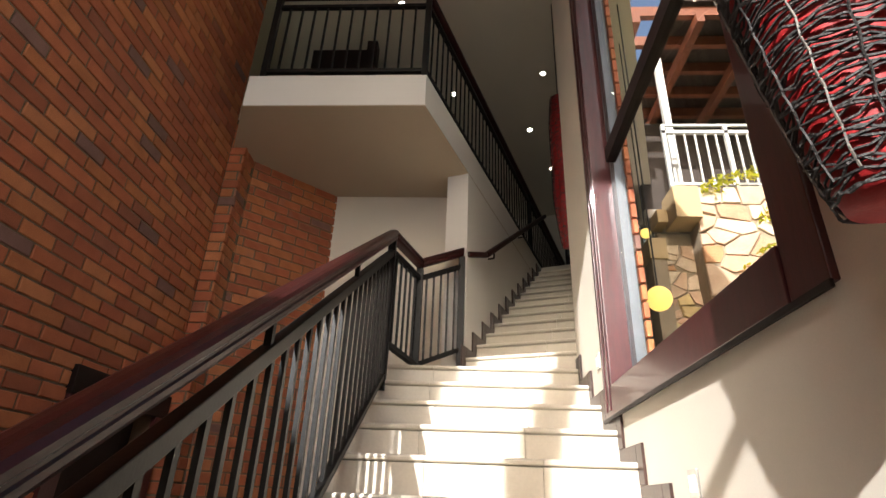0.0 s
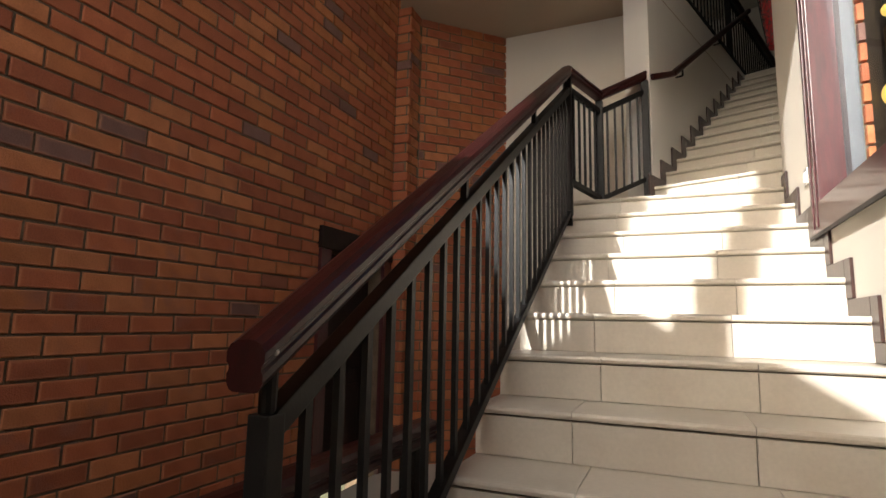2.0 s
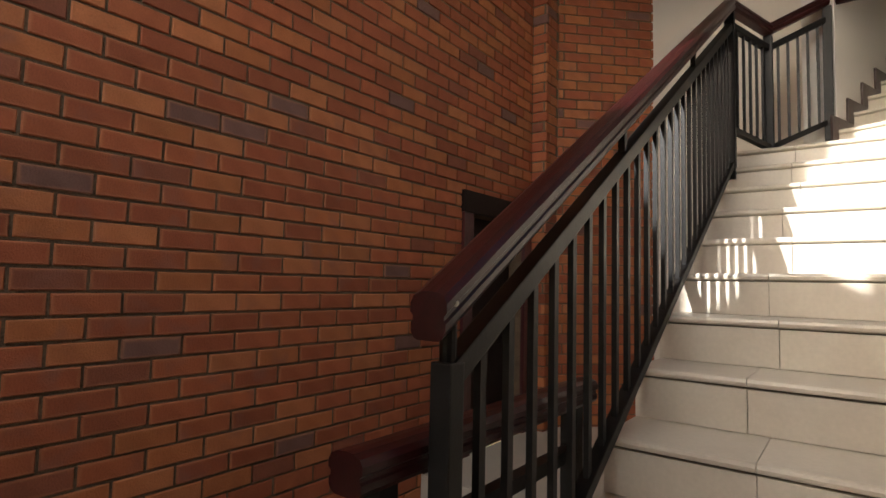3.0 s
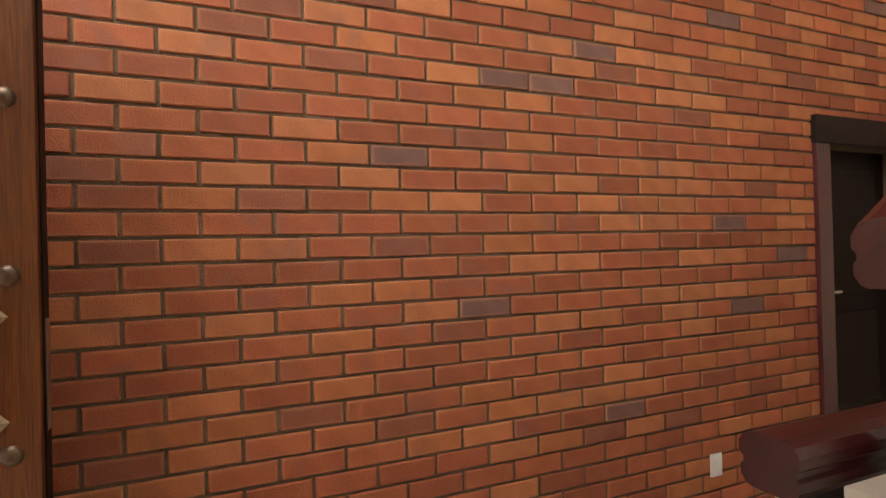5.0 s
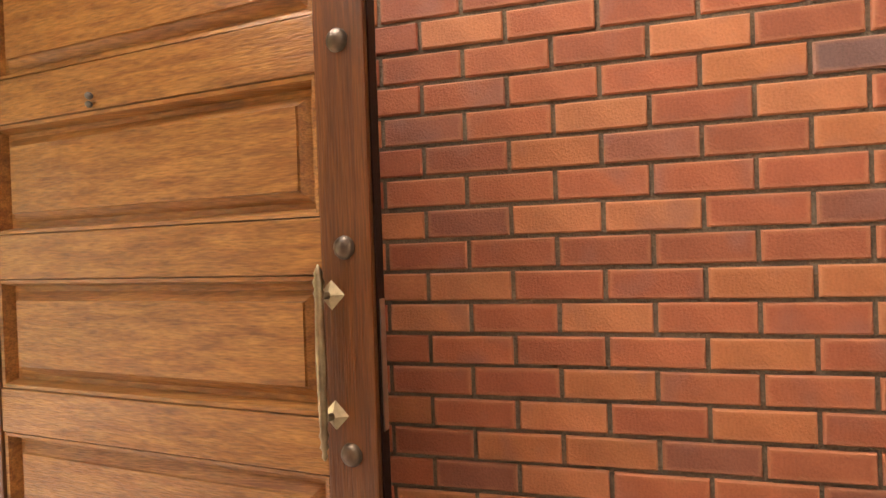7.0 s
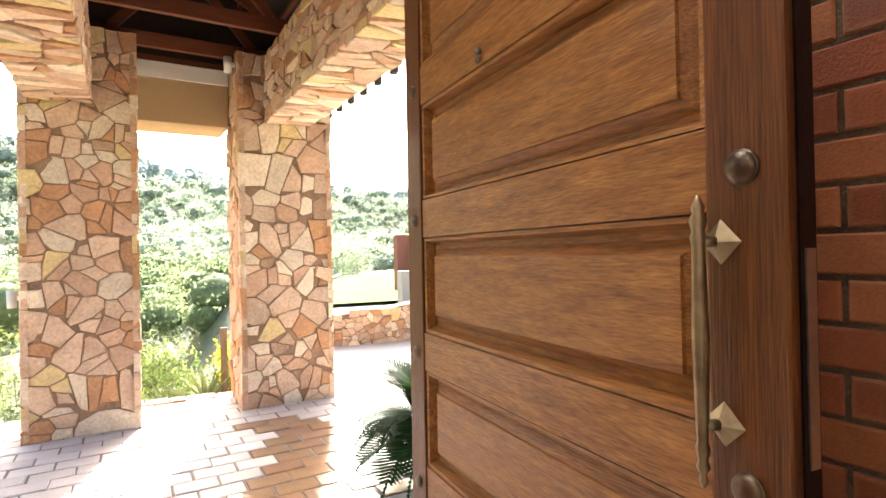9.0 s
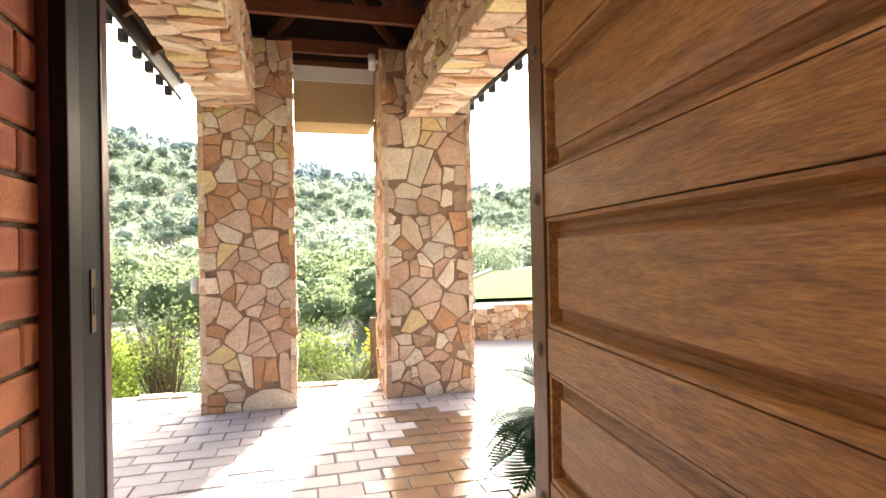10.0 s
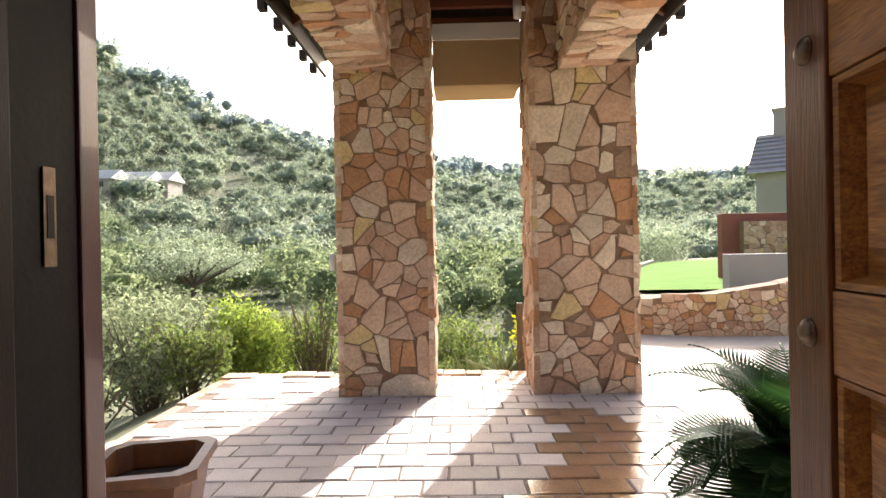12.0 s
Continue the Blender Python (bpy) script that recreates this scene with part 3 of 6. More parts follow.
def flight(parent, x0, x1, first, last, base, joints):
    for k in range(first, last + 1):
        y, z = base(k)
        cuts = [x0] + [c for c in joints(k) if x0 + 0.05 < c < x1 - 0.05] + [x1]
        for a, c in zip(cuts, cuts[1:]):
            part("tread_tile", tread_tile(a + 0.0012, c - 0.0012, y, z, G + 0.025), M_TILE, parent)
            b = B()
            box(b, a + 0.0012, c - 0.0012, y + 0.014, y + 0.029, z - R + 0.002, z - 0.034, 0.0015)
            part("riser_tile", b, M_TILE, parent)


flight(stair, XL, EX - 0.004, -8, 4, nose, lambda k: (-0.45 + (0.06 if k % 2 else 0), 0.09 + (0.05 if k % 2 else 0)))
# landing
for a, c in zip((XL, -0.45, 0.09), (-0.45, 0.09, EX - 0.004)):
    part("tread_tile", tread_tile(a + 0.0012, c - 0.0012, LAND_Y, LAND_Z, 0.5), M_TILE, stair)
    b = B()
    box(b, a + 0.0012, c - 0.0012, LAND_Y + 0.014, LAND_Y + 0.029, LAND_Z - R + 0.002, LAND_Z - 0.034, 0.0015)
    part("riser_tile", b, M_TILE, stair)
    b = B()
    box(b, a + 0.0012, c - 0.0012, LAND_Y + 0.503, 4.98, LAND_Z - 0.03, LAND_Z)
    part("landing_tile", b, M_TILE, stair)
# upper flight, turned a little to the right
UPT = pose(-0.24, 4.14, 0, 0, 0, -19.5)
UW, UG, UN = 1.22, 0.255, 13
UR = (UP - LAND_Z) / UN


def nose_up(k):
    return k * UG - 0.02, LAND_Z + (k + 1) * UR


TURNED[0] = UPT
upper = group_of("upper_staircase", (0.2, 4.8, LAND_Z), "upper stair flight with pale striped stone treads", "staircase")
b = B()
for k in range(0, UN - 1):
    y, z = nose_up(k)
    box(b, 0.002, UW, y + 0.03, UN * UG, z - UR, z - 0.031)
part("stair_core", b, M_GROUT, upper)
for k in range(UN - 1):
    y, z = nose_up(k)
    for a, c in ((0.001, 0.6), (0.6, UW)):
        part("tread_tile", tread_tile(a + 0.0012, c - 0.0012, y, z, UG + 0.025), M_TILE, upper)
        b = B()
        box(b, a + 0.0012, c - 0.0012, y + 0.014, y + 0.029, z - UR + 0.002, z - 0.034, 0.0015)
        part("riser_tile", b, M_TILE, upper)
TOPY = (UN - 1) * UG
b = B()
box(b, 0.0, UW, TOPY, 5.9, UP - 0.2, UP)
structure("upper_passage_floor", b, M_TILE, "pale stone floor at the head of the stairs")
b = B()
box(b, UW, UW + 0.1, -0.30, 6.1, 0, CEIL)
structure("wall_passage", b, M_PLASTER, "cream plastered wall of the upper passage")
# added dark sheet that stands in for shade on the wall's outer face
b = B()
box(b, UW + 0.101, UW + 0.13, -0.28, 6.1, 0, CEIL + 0.25)
structure("wall_passage_cladding", b, M_DARK_BOARDS_SHADE, "dark sheet added outside the passage wall to stand for shade")
b = B()
box(b, -6.5, UW, 5.9, 6.1, 0, CEIL)
structure("wall_north", b, M_PLASTER, "cream plastered end wall of the upper floor")
TURNED[0] = None
# stepped skirting
sk = group_of("stair_skirting", (EX, 1, 1), "dark brown stepped skirting along the plastered wall", kind="structure")
for k in range(-8, 5):
    y, z = nose(k)
    b = B()
    box(b, EX - 0.014, EX - 0.001, y + 0.012, y + G + 0.004, z + 0.001, z + 0.075, 0.002)
    box(b, EX - 0.014, EX - 0.001, y - 0.075, y + 0.010, z - R + 0.078, z + 0.075, 0.002)
    part("skirting_board", b, M_SKIRT, sk)
b = B()
box(b, EX - 0.014, EX - 0.001, LAND_Y + 0.012, 3.755, LAND_Z + 0.001, LAND_Z + 0.08, 0.002)
box(b, EX - 0.014, EX - 0.001, LAND_Y - 0.075, LAND_Y + 0.010, LAND_Z - R + 0.078, LAND_Z + 0.08, 0.002)
part("skirting_board", b, M_SKIRT, sk)
TURNED[0] = UPT
sk2 = group_of("upper_stair_skirting", (-0.24, 4.2, LAND_Z), "dark red-brown sawtooth skirting on the white parapet", kind="structure")
for k in range(0, UN - 1):
    y, z = nose_up(k)
    b = B()
    box(b, 0.001, 0.015, y + 0.012, y + UG + 0.004, z + 0.001, z + 0.085, 0.002)
    box(b, 0.001, 0.015, y - 0.085, y + 0.010, z - UR + 0.088, z + 0.085, 0.002)
    part("skirting_board", b, M_SKIRT, sk2)
b = B()
box(b, -0.18, -0.001, 0.20, 8.0, 0, UP - 0.004)
structure("wall_stair_white", b, M_WHITE, "white plastered wall beside the upper flight")
TURNED[0] = None

# pilaster, white wall beside the upper flight, wall under the balcony
b = B()
TURNED[0] = UPT
box(b, -0.205, 0.0, 0.0, 0.20, 0, 4.30)
structure("pilaster", b, M_WHITE, "white plastered pilaster at the foot of the upper flight")
TURNED[0] = None
b = B()
box(b, -2.6, -0.41, 4.58, 4.78, 0, 4.30)
structure("wall_under_balcony", b, M_PLASTER, "cream plastered wall under the balcony")

# balcony slab: front edge, then a splayed edge to the pilaster, then along the void
b = B()
e1, e2 = UPT @ Vector((0, -1.0, 0)), UPT @ Vector((0, 5.9, 0))
pl = [(-2.02, 3.20), (e1.x, e1.y), (e2.x, e2.y), (-3.0, 11.4), (-5.0, 11.4), (-5.0, 3.80), (-2.34, 3.80)]
lo = [b.verts.new((x, y, 4.30)) for x, y in pl]
hi = [b.verts.new((x, y, UP)) for x, y in pl]
b.faces.new(lo[::-1])
b.faces.new(hi)
for i in range(len(pl)):
    j = (i + 1) % len(pl)
    b.faces.new((lo[i], lo[j], hi[j], hi[i]))
bmesh.ops.recalc_face_normals(b, faces=b.faces)
structure("balcony_slab", b, M_WHITE, "white plastered balcony slab")
# thin sheet added below the slab, underside shade put into its darker beige
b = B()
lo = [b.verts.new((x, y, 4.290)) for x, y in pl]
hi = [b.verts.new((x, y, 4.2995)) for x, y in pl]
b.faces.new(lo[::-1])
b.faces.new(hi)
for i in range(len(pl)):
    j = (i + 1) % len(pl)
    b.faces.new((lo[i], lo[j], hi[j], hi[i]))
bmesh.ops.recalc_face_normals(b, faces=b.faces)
structure("balcony_soffit", b, M_SOFFIT_SHADE, "beige sheet under the balcony with shade in its colour")

# raised floor before the dark door
b = B()
box(b, WX, XL - 0.06, 2.35, 4.58, 0.0, 0.29)
structure("raised_floor", b, M_FLOOR, "pale tiled raised floor before the dark door")
b = B()
box(b, WX + 0.001, WX + 0.016, FY + 0.02, 2.34, 0.001, 0.10, 0.003)
box(b, WX + 0.001, WX + 0.016, 2.36, DY0 - 0.13, 0.291, 0.39, 0.003)
structure("baseboard", b, M_SKIRT, "dark brown baseboard along the brick wall")

# ---- window in the east wall ----
win = group_of("window_1", (EX, 2.0, WZ0), "tall window in a deep maroon timber frame", kind="structure")
b = B()
box(b, EX - 0.02, EX + 0.12, WY0 - 0.02, WY0 + 0.13, WZ0 - 0.03, WZ1, 0.004)
part("window_frame", b, M_MAROON, win, "dark maroon timber jamb")
b = B()
box(b, EX - 0.02, EX + 0.12, WY1 - 0.16, WY1 + 0.02, WZ0 - 0.03, WZ1, 0.004)
for yy in (WY1 - 0.13, WY1 - 0.05):
    box(b, EX - 0.027, EX - 0.02, yy, yy + 0.035, WZ0, WZ1, 0.002)
part("window_frame", b, M_MAROON, win, "grooved maroon timber jamb")
b = B()
box(b, EX - 0.025, EX + 0.12, WY0 + 0.131, WY1 - 0.161, WZ0 - 0.03, WZ0 + 0.12, 0.004)
part("window_sill", b, M_MAROON, win, "wide maroon timber sill rail")
b = B()
box(b, EX - 0.03, EX - 0.021, WY0 - 0.03, WY1 + 0.03, WZ0 - 0.05, WZ0 - 0.031, 0.002)
part("sill_bead", b, M_DARKWOOD, win)
b = B()
box(b, EX + 0.05, EX + 0.11, WY0 + 0.131, WY1 - 0.27, 3.42, 3.52, 0.003)
part("transom", b, M_DARKWOOD, win, "dark timber transom")
b = B()
box(b, EX + 0.10, EX + 0.155, WY1 - 0.26, WY1 - 0.161, WZ0 + 0.12, WZ1)
part("mullion", b, M_GREYFRAME, win, "blue-grey painted inner jamb")
b = B()
box(b, EX + 0.075, EX + 0.080, WY0 + 0.131, WY1 - 0.27, WZ0 + 0.12, 3.419)
pn = part("pane", b, M_GLASS, win, "clear glass pane")
pn.visible_shadow = False
b = B()
box(b, EX + 0.075, EX + 0.080, WY0 + 0.131, WY1 - 0.27, 3.521, WZ1)
pn = part("pane", b, M_GLASS, win, "clear glass pane")
pn.visible_shadow = False

# ---- dark door in the brick wall ----
dd = group_of("door_2", (WX, 3.19, 0.29), "dark stained closed timber door in a maroon frame", kind="structure")
b = B()
box(b, WX - 0.12, WX + 0.022, DY0 - 0.115, DY0 + 0.0, 0.29, DZ, 0.003)
part("frame_post", b, M_MAROON, dd)
b = B()
box(b, WX - 0.12, WX + 0.022, DY1, DY1 + 0.115, 0.29, DZ, 0.003)
part("frame_post", b, M_MAROON, dd)
b = B()
box(b, WX - 0.12, WX + 0.03, DY0 - 0.125, DY1 + 0.125, DZ + 0.001, DZ + 0.155, 0.004)
part("lintel", b, M_DARKWOOD, dd)
b = B()
box(b, WX - 0.17, WX - 0.125, DY0, DY1, 0.29, DZ)
leaf = part("door_leaf", b, M_DARKWOOD, dd)
for z0, z1 in ((0.45, 1.0), (1.12, 1.85)):
    b = B()
    box(b, WX - 0.124, WX - 0.112, DY0 + 0.12, DY1 - 0.12, z0, z1, 0.006)
    part("panel", b, M_DARKWOOD, leaf)
b = B()
cyl(b, (WX - 0.125, DY0 + 0.09, 1.13), (WX - 0.06, DY0 + 0.09, 1.13), 0.009)
cyl(b, (WX - 0.065, DY0 + 0.085, 1.13), (WX - 0.065, DY0 + 0.20, 1.13), 0.009)
box(b, WX - 0.125, WX - 0.117, DY0 + 0.07, DY0 + 0.11, 1.03, 1.20, 0.002)
part("door_handle", b, M_CHROME, leaf, "steel lever handle")

# wall socket
so = group_of("wall_socket", (WX, 1.93, 0.34), "white plastic wall socket on the brick wall", "socket")
b = B()
box(b, WX + 0.0, WX + 0.010, 1.895, 1.968, 0.29, 0.40, 0.003)
part("plate", b, M_PLASTIC, so)
b = B()
box(b, WX + 0.0105, WX + 0.013, 1.918, 1.945, 0.33, 0.365, 0.001)
part("switch", b, M_PLASTIC, so)

# ---- stair railing ----
RX = -0.765
rail = group_of("stair_railing", (RX, 0.5, 0.35), "black steel stair railing with a dark red wooden handrail", "railing")


def slope_z(y):
    return Z0S + (y - Y0) * R / G


RY0, RY1 = 0.475, 3.38


def handrail(bm, a, b):
    """A moulded timber rail: broad rounded cap, a groove, and a narrower lower moulding, cut plumb at its ends."""
    a, b = Vector(a), Vector(b)
    side = (b - a).cross(Vector((0, 0, 1))).normalized()
    up = Vector((0, 0, 1 / max(0.5, math.hypot((b - a).x, (b - a).y) / (b - a).length)))
    half = [(0.0, 0.038), (0.018, 0.037), (0.033, 0.031), (0.040, 0.020), (0.040, 0.007), (0.034, 0.002), (0.034, -0.005), (0.038, -0.009), (0.038, -0.021), (0.031, -0.031), (0.022, -0.034)]
    sec = half + [(-x, z) for x, z in half[:0:-1]]
    r0 = [bm.verts.new(a + side * x + up * z) for x, z in sec]
    r1 = [bm.verts.new(b + side * x + up * z) for x, z in sec]
    n = len(sec)
    faces = [bm.faces.new((r0[i], r0[(i + 1) % n], r1[(i + 1) % n], r1[i])) for i in range(n)]
    faces += [bm.faces.new(r0[::-1]), bm.faces.new(r1)]
    bmesh.ops.recalc_face_normals(bm, faces=faces)


def top_z(y):
    return 1.455 + (y - 0.46) * 0.625


za, zb = top_z(RY0 - 0.06), top_z(RY1)
b = B()
handrail(b, (RX, RY0 - 0.06, za - 0.022), (RX, RY1, zb - 0.022))
part("handrail", b, M_RAILWOOD, rail, "dark red polished wooden handrail")
b = B()
bar(b, (RX, RY0, top_z(RY0) - 0.165), (RX, RY1, top_z(RY1) - 0.165), 0.042, 0.045, bevel=0.004)
part("upper_bar", b, M_STEEL, rail)
b = B()
bar(b, (RX, RY0, slope_z(RY0) + 0.02), (RX, RY1, slope_z(RY1) + 0.02), 0.042, 0.036, bevel=0.004)
part("lower_bar", b, M_STEEL, rail)
b = B()
bar(b, (RX, RY0, slope_z(RY0) - 0.3), (RX, RY0, top_z(RY0) - 0.14), 0.045, 0.045, up=(0, 1, 0), bevel=0.004)
cyl(b, (RX, RY0, top_z(RY0) - 0.15), (RX, RY0, top_z(RY0) - 0.05), 0.016)
part("newel_post", b, M_STEEL, rail)
b = B()
ball(b, (RX + 0.036, RY0 - 0.030, za + 0.003), 0.006)
part("end_bolt", b, M_CHROME, rail, "small bright bolt head", True)
for yy in (1.40, 2.40):
    b = B()
    bar(b, (RX, yy, top_z(yy) - 0.15), (RX, yy, top_z(yy) - 0.05), 0.022, 0.022, up=(0, 1, 0))
    part("bracket", b, M_STEEL, rail)
n = 27
for i in range(1, n):
    yy = RY0 + (RY1 - RY0) * i / n
    b = B()
    bar(b, (RX, yy, slope_z(yy) + 0.03), (RX, yy, top_z(yy) - 0.18), 0.016, 0.022, up=(0, 1, 0))
    part("baluster", b, M_STEEL, rail)
for k in range(-5, 4):
    yy, zz = nose(k)
    b = B()
    cyl(b, (XL - 0.002, yy + 0.1, zz - 0.09), (RX - 0.03, yy + 0.1, zz - 0.09), 0.008)
    part("fixing", b, M_STEEL, rail)

# landing railing: along the landing's open side, then up to the wall
lr = group_of("landing_railing", (RX, RY1, LAND_Z), "black steel landing railing with dark wooden handrail", "railing")
PA, PB, PC = Vector((RX, RY1 + 0.02, 0)), Vector((-0.61, 3.91, 0)), Vector((-0.28, 4.11, 0))
ZB = LAND_Z
tops = [(PA, 3.30), (PB, 3.30), (PC, 3.50)]
bots = [(PA, 2.47), (PB, 2.44), (PC, 2.62)]
for i in (0, 1):
    (p, z), (q, w) = tops[i], tops[i + 1]
    (_, z2), (_, w2) = bots[i], bots[i + 1]
    b = B()
    handrail(b, p + Vector((0, 0, z - 0.035)), q + Vector((0, 0, w - 0.035)))
    part("handrail", b, M_RAILWOOD, lr)
    b = B()
    bar(b, p + Vector((0, 0, z - 0.165)), q + Vector((0, 0, w - 0.165)), 0.04, 0.04, bevel=0.003)
    part("upper_bar", b, M_STEEL, lr)
    b = B()
    bar(b, p + Vector((0, 0, z2)), q + Vector((0, 0, w2)), 0.04, 0.036, bevel=0.003)
    part("lower_bar", b, M_STEEL, lr)
    for j in range(1, 6):
        t = j / 6
        c = p.lerp(q, t)
        b = B()
        bar(b, c + Vector((0, 0, z2 + (w2 - z2) * t)), c + Vector((0, 0, z + (w - z) * t - 0.17)), 0.016, 0.022, up=(0, 1, 0))
        part("baluster", b, M_STEEL, lr)
for p, z, zl in ((PA, 3.28, 2.15), (PB, 3.27, LAND_Z), (PC, 3.47, LAND_Z + 0.1)):
    b = B()
    bar(b, p + Vector((0, 0, zl)), p + Vector((0, 0, z - 0.05)), 0.055, 0.055, up=(0, 1, 0), bevel=0.003)
    part("post", b, M_STEEL, lr)

# wall handrail beside the upper flight
wr = group_of("wall_handrail", (-0.1, 4.4, 3.6), "dark wooden handrail on steel brackets along white wall", "handrail")
TURNED[0] = UPT
b = B()
bar(b, (0.0, 0.02, 3.47), (0.06, 0.35, 3.60), 0.05, 0.05, bevel=0.013)
bar(b, (0.06, 0.35, 3.60), (0.06, 3.2, 3.60 + 2.85 * UR / UG), 0.05, 0.05, bevel=0.013)
part("rail", b, M_RAILWOOD, wr, smooth=True)
for yy in (0.6, 1.8, 2.9):
    z = 3.60 + (yy - 0.35) * UR / UG
    b = B()
    cyl(b, (0, yy, z - 0.09), (0.06, yy, z - 0.09), 0.008)
    cyl(b, (0.06, yy, z - 0.09), (0.06, yy, z - 0.02), 0.008)
    part("bracket", b, M_STEEL, wr)
TURNED[0] = None

# low rail at the foot of the stairs
low = group_of("low_railing", (-0.85, 0.4, 0), "low black railing with dark wooden top beside the newel", "railing")
b = B()
handrail(b, (-0.845, 0.31, 1.150), (-0.845, 1.30, 1.150))
part("handrail", b, M_RAILWOOD, low)
for yy in (0.39, 1.20):
    b = B()
    bar(b, (-0.845, yy, 0.0), (-0.845, yy, 1.12), 0.05, 0.05, up=(0, 1, 0), bevel=0.004)
    part("post", b, M_STEEL, low)
b = B()
bar(b, (-0.845, 0.39, 0.99), (-0.845, 1.20, 0.99), 0.035, 0.035)
part("upper_bar", b, M_STEEL, low)

# balcony railing
br = group_of("balcony_railing", (-0.56, 3.23, UP), "black steel balcony railing with dark wooden handrail", "railing")
path = [Vector((-1.93, 3.25, UP)), UPT @ Vector((-0.04, -0.96, UP)), UPT @ Vector((-0.04, 5.6, UP))]
for p, q in zip(path, path[1:]):
    up1 = Vector((0, 0, 1))
    b = B()
    bar(b, p + up1 * 0.97, q + up1 * 0.97, 0.062, 0.055, bevel=0.014)
    part("handrail", b, M_RAILWOOD, br, smooth=True)
    for h in (0.83, 0.09):
        b = B()
        bar(b, p + up1 * h, q + up1 * h, 0.04, 0.035, bevel=0.003)
        part("bar", b, M_STEEL, br)
    n = round((q - p).length / 0.115)
    for i in range(1, n):
        c = p.lerp(q, i / n)
        b = B()
        bar(b, c + up1 * 0.1, c + up1 * 0.82, 0.016, 0.02, up=(0, 1, 0))
        part("baluster", b, M_STEEL, br)
for p in path + [UPT @ Vector((-0.04, 2.6, UP))]:
    b = B()
    bar(b, p, p + Vector((0, 0, 0.95)), 0.05, 0.05, up=(0, 1, 0), bevel=0.003)
    part("post", b, M_STEEL, br)

# upper floor: a dark wardrobe-like door and a dark chest seen through the railing; shelves at the stair head
ud = group_of("door_3", (-2.1, 5.0, UP), "dark open timber door on the upper floor", kind="structure")
b = B()
box(b, -2.26, -1.56, 4.98, 5.04, UP, UP + 2.1, 0.004)
part("door_leaf", b, M_DARKWOOD, ud)
b = B()
box(b, -1.56, -1.43, 4.93, 5.08, UP, UP + 2.2, 0.004)
part("frame_post", b, M_DARKWOOD, ud)
TURNED[0] = UPT
shelf = group_of("dark_shelf_unit", (0.9, 8, UP), "dark timber open shelf unit at the stair head", "shelf")
for x in (0.06, 0.5):
    b = B()
    box(b, x - 0.02, x + 0.02, 5.0, 5.3, UP, UP + 2.0, 0.003)
    part("side", b, M_DARKWOOD, shelf)
for z in (0.35, 1.0, 1.55, 1.98):
    b = B()
    box(b, 0.081, 0.479, 5.0, 5.3, UP + z - 0.02, UP + z + 0.02, 0.003)
    part("shelf_board", b, M_DARKWOOD, shelf)
TURNED[0] = None


# ---- lamps of the hall ----
def woven_lamp(x, y, z0, z1, r, cords, label):
    """A long hanging lamp: red cloth in a black woven net, closed to a blunt tip below."""
    g = group_of("woven_lamp", (x, y, z0), label, "lamp", "woven lamps")
    rnd = random.Random(5)

    def rad(t):
        return r * (0.42 + 0.58 * min(1, t / 0.30) ** 0.75) * (1 - 0.25 * max(0, t - 0.8) / 0.2)
    b = B()
    rings = []
    n = 24
    for i in range(31):
        t = i / 30
        rings.append([b.verts.new((x + rad(t) * 0.93 * math.cos(a * math.tau / n), y + rad(t) * 0.93 * math.sin(a * math.tau / n), z0 + (z1 - z0) * t)) for a in range(n)])
    for p, q in zip(rings, rings[1:]):
        for a in range(n):
            b.faces.new((p[a], p[(a + 1) % n], q[(a + 1) % n], q[a]))
    b.faces.new(rings[0][::-1])
    b.faces.new(rings[-1])
    part("shade", b, M_RED, g, "red cloth shade", True)

    def cord(bm, pts, w):
        for p, q in zip(pts, pts[1:]):
            bar(bm, p, q, w, w)
    b = B()
    for i in range(cords):
        t0 = (i + 0.5) / cords
        ph = rnd.uniform(0, 6)
        pts = []
        for a in range(33):
            th = a * math.tau / 32
            t = t0 + 1.0 / cords * (math.sin(5 * th + ph) * 0.8 + rnd.uniform(-0.7, 0.7))
            rr = rad(min(max(t, 0.01), 1)) * rnd.uniform(0.965, 1.05)
            pts.append((x + rr * math.cos(th), y + rr * math.sin(th), z0 + (z1 - z0) * min(max(t, 0.004), 1)))
        cord(b, pts, 0.0034)
    net = part("woven_net", b, M_WEAVE, g, "black cord net")
    for a in range(12):
        b = B()
        th = a * math.tau / 12
        pts = [(x + rad(t / 60) * 1.04 * math.cos(th + 0.03 * (t % 2)), y + rad(t / 60) * 1.04 * math.sin(th + 0.03 * (t % 2)), z0 + (z1 - z0) * t / 60) for t in range(1, 61)]
        cord(b, pts, 0.0028)
        part("upright_cord", b, M_BEAD if a % 2 else M_WEAVE, g, "pale beaded cord" if a % 2 else "")
    b = B()
    cyl(b, (x, y, z1), (x, y, CEIL), 0.006, n=6)
    part("hanging_cord", b, M_WEAVE, g)
    return g


woven_lamp(0.395, 0.57, 1.90, 3.75, 0.155, 240, "long red cloth lamp in black woven net beside stairs")
woven_lamp(0.71, 4.58, 3.75, 5.55, 0.11, 70, "long dark red woven lamp hanging at the landing")


def downlight(x, y, z):
    g = group_of("ceiling_light", (x, y, z), "small round recessed ceiling light, switched on", "light", "ceiling downlights")
    b = B()
    cyl(b, (x, y, z - 0.008), (x, y, z), 0.05, n=20)
    part("trim_ring", b, M_WHITE, g)
    b = B()
    cyl(b, (x, y, z - 0.012), (x, y, z - 0.0085), 0.035, n=20)
    part("lamp_face", b, M_LED, g)


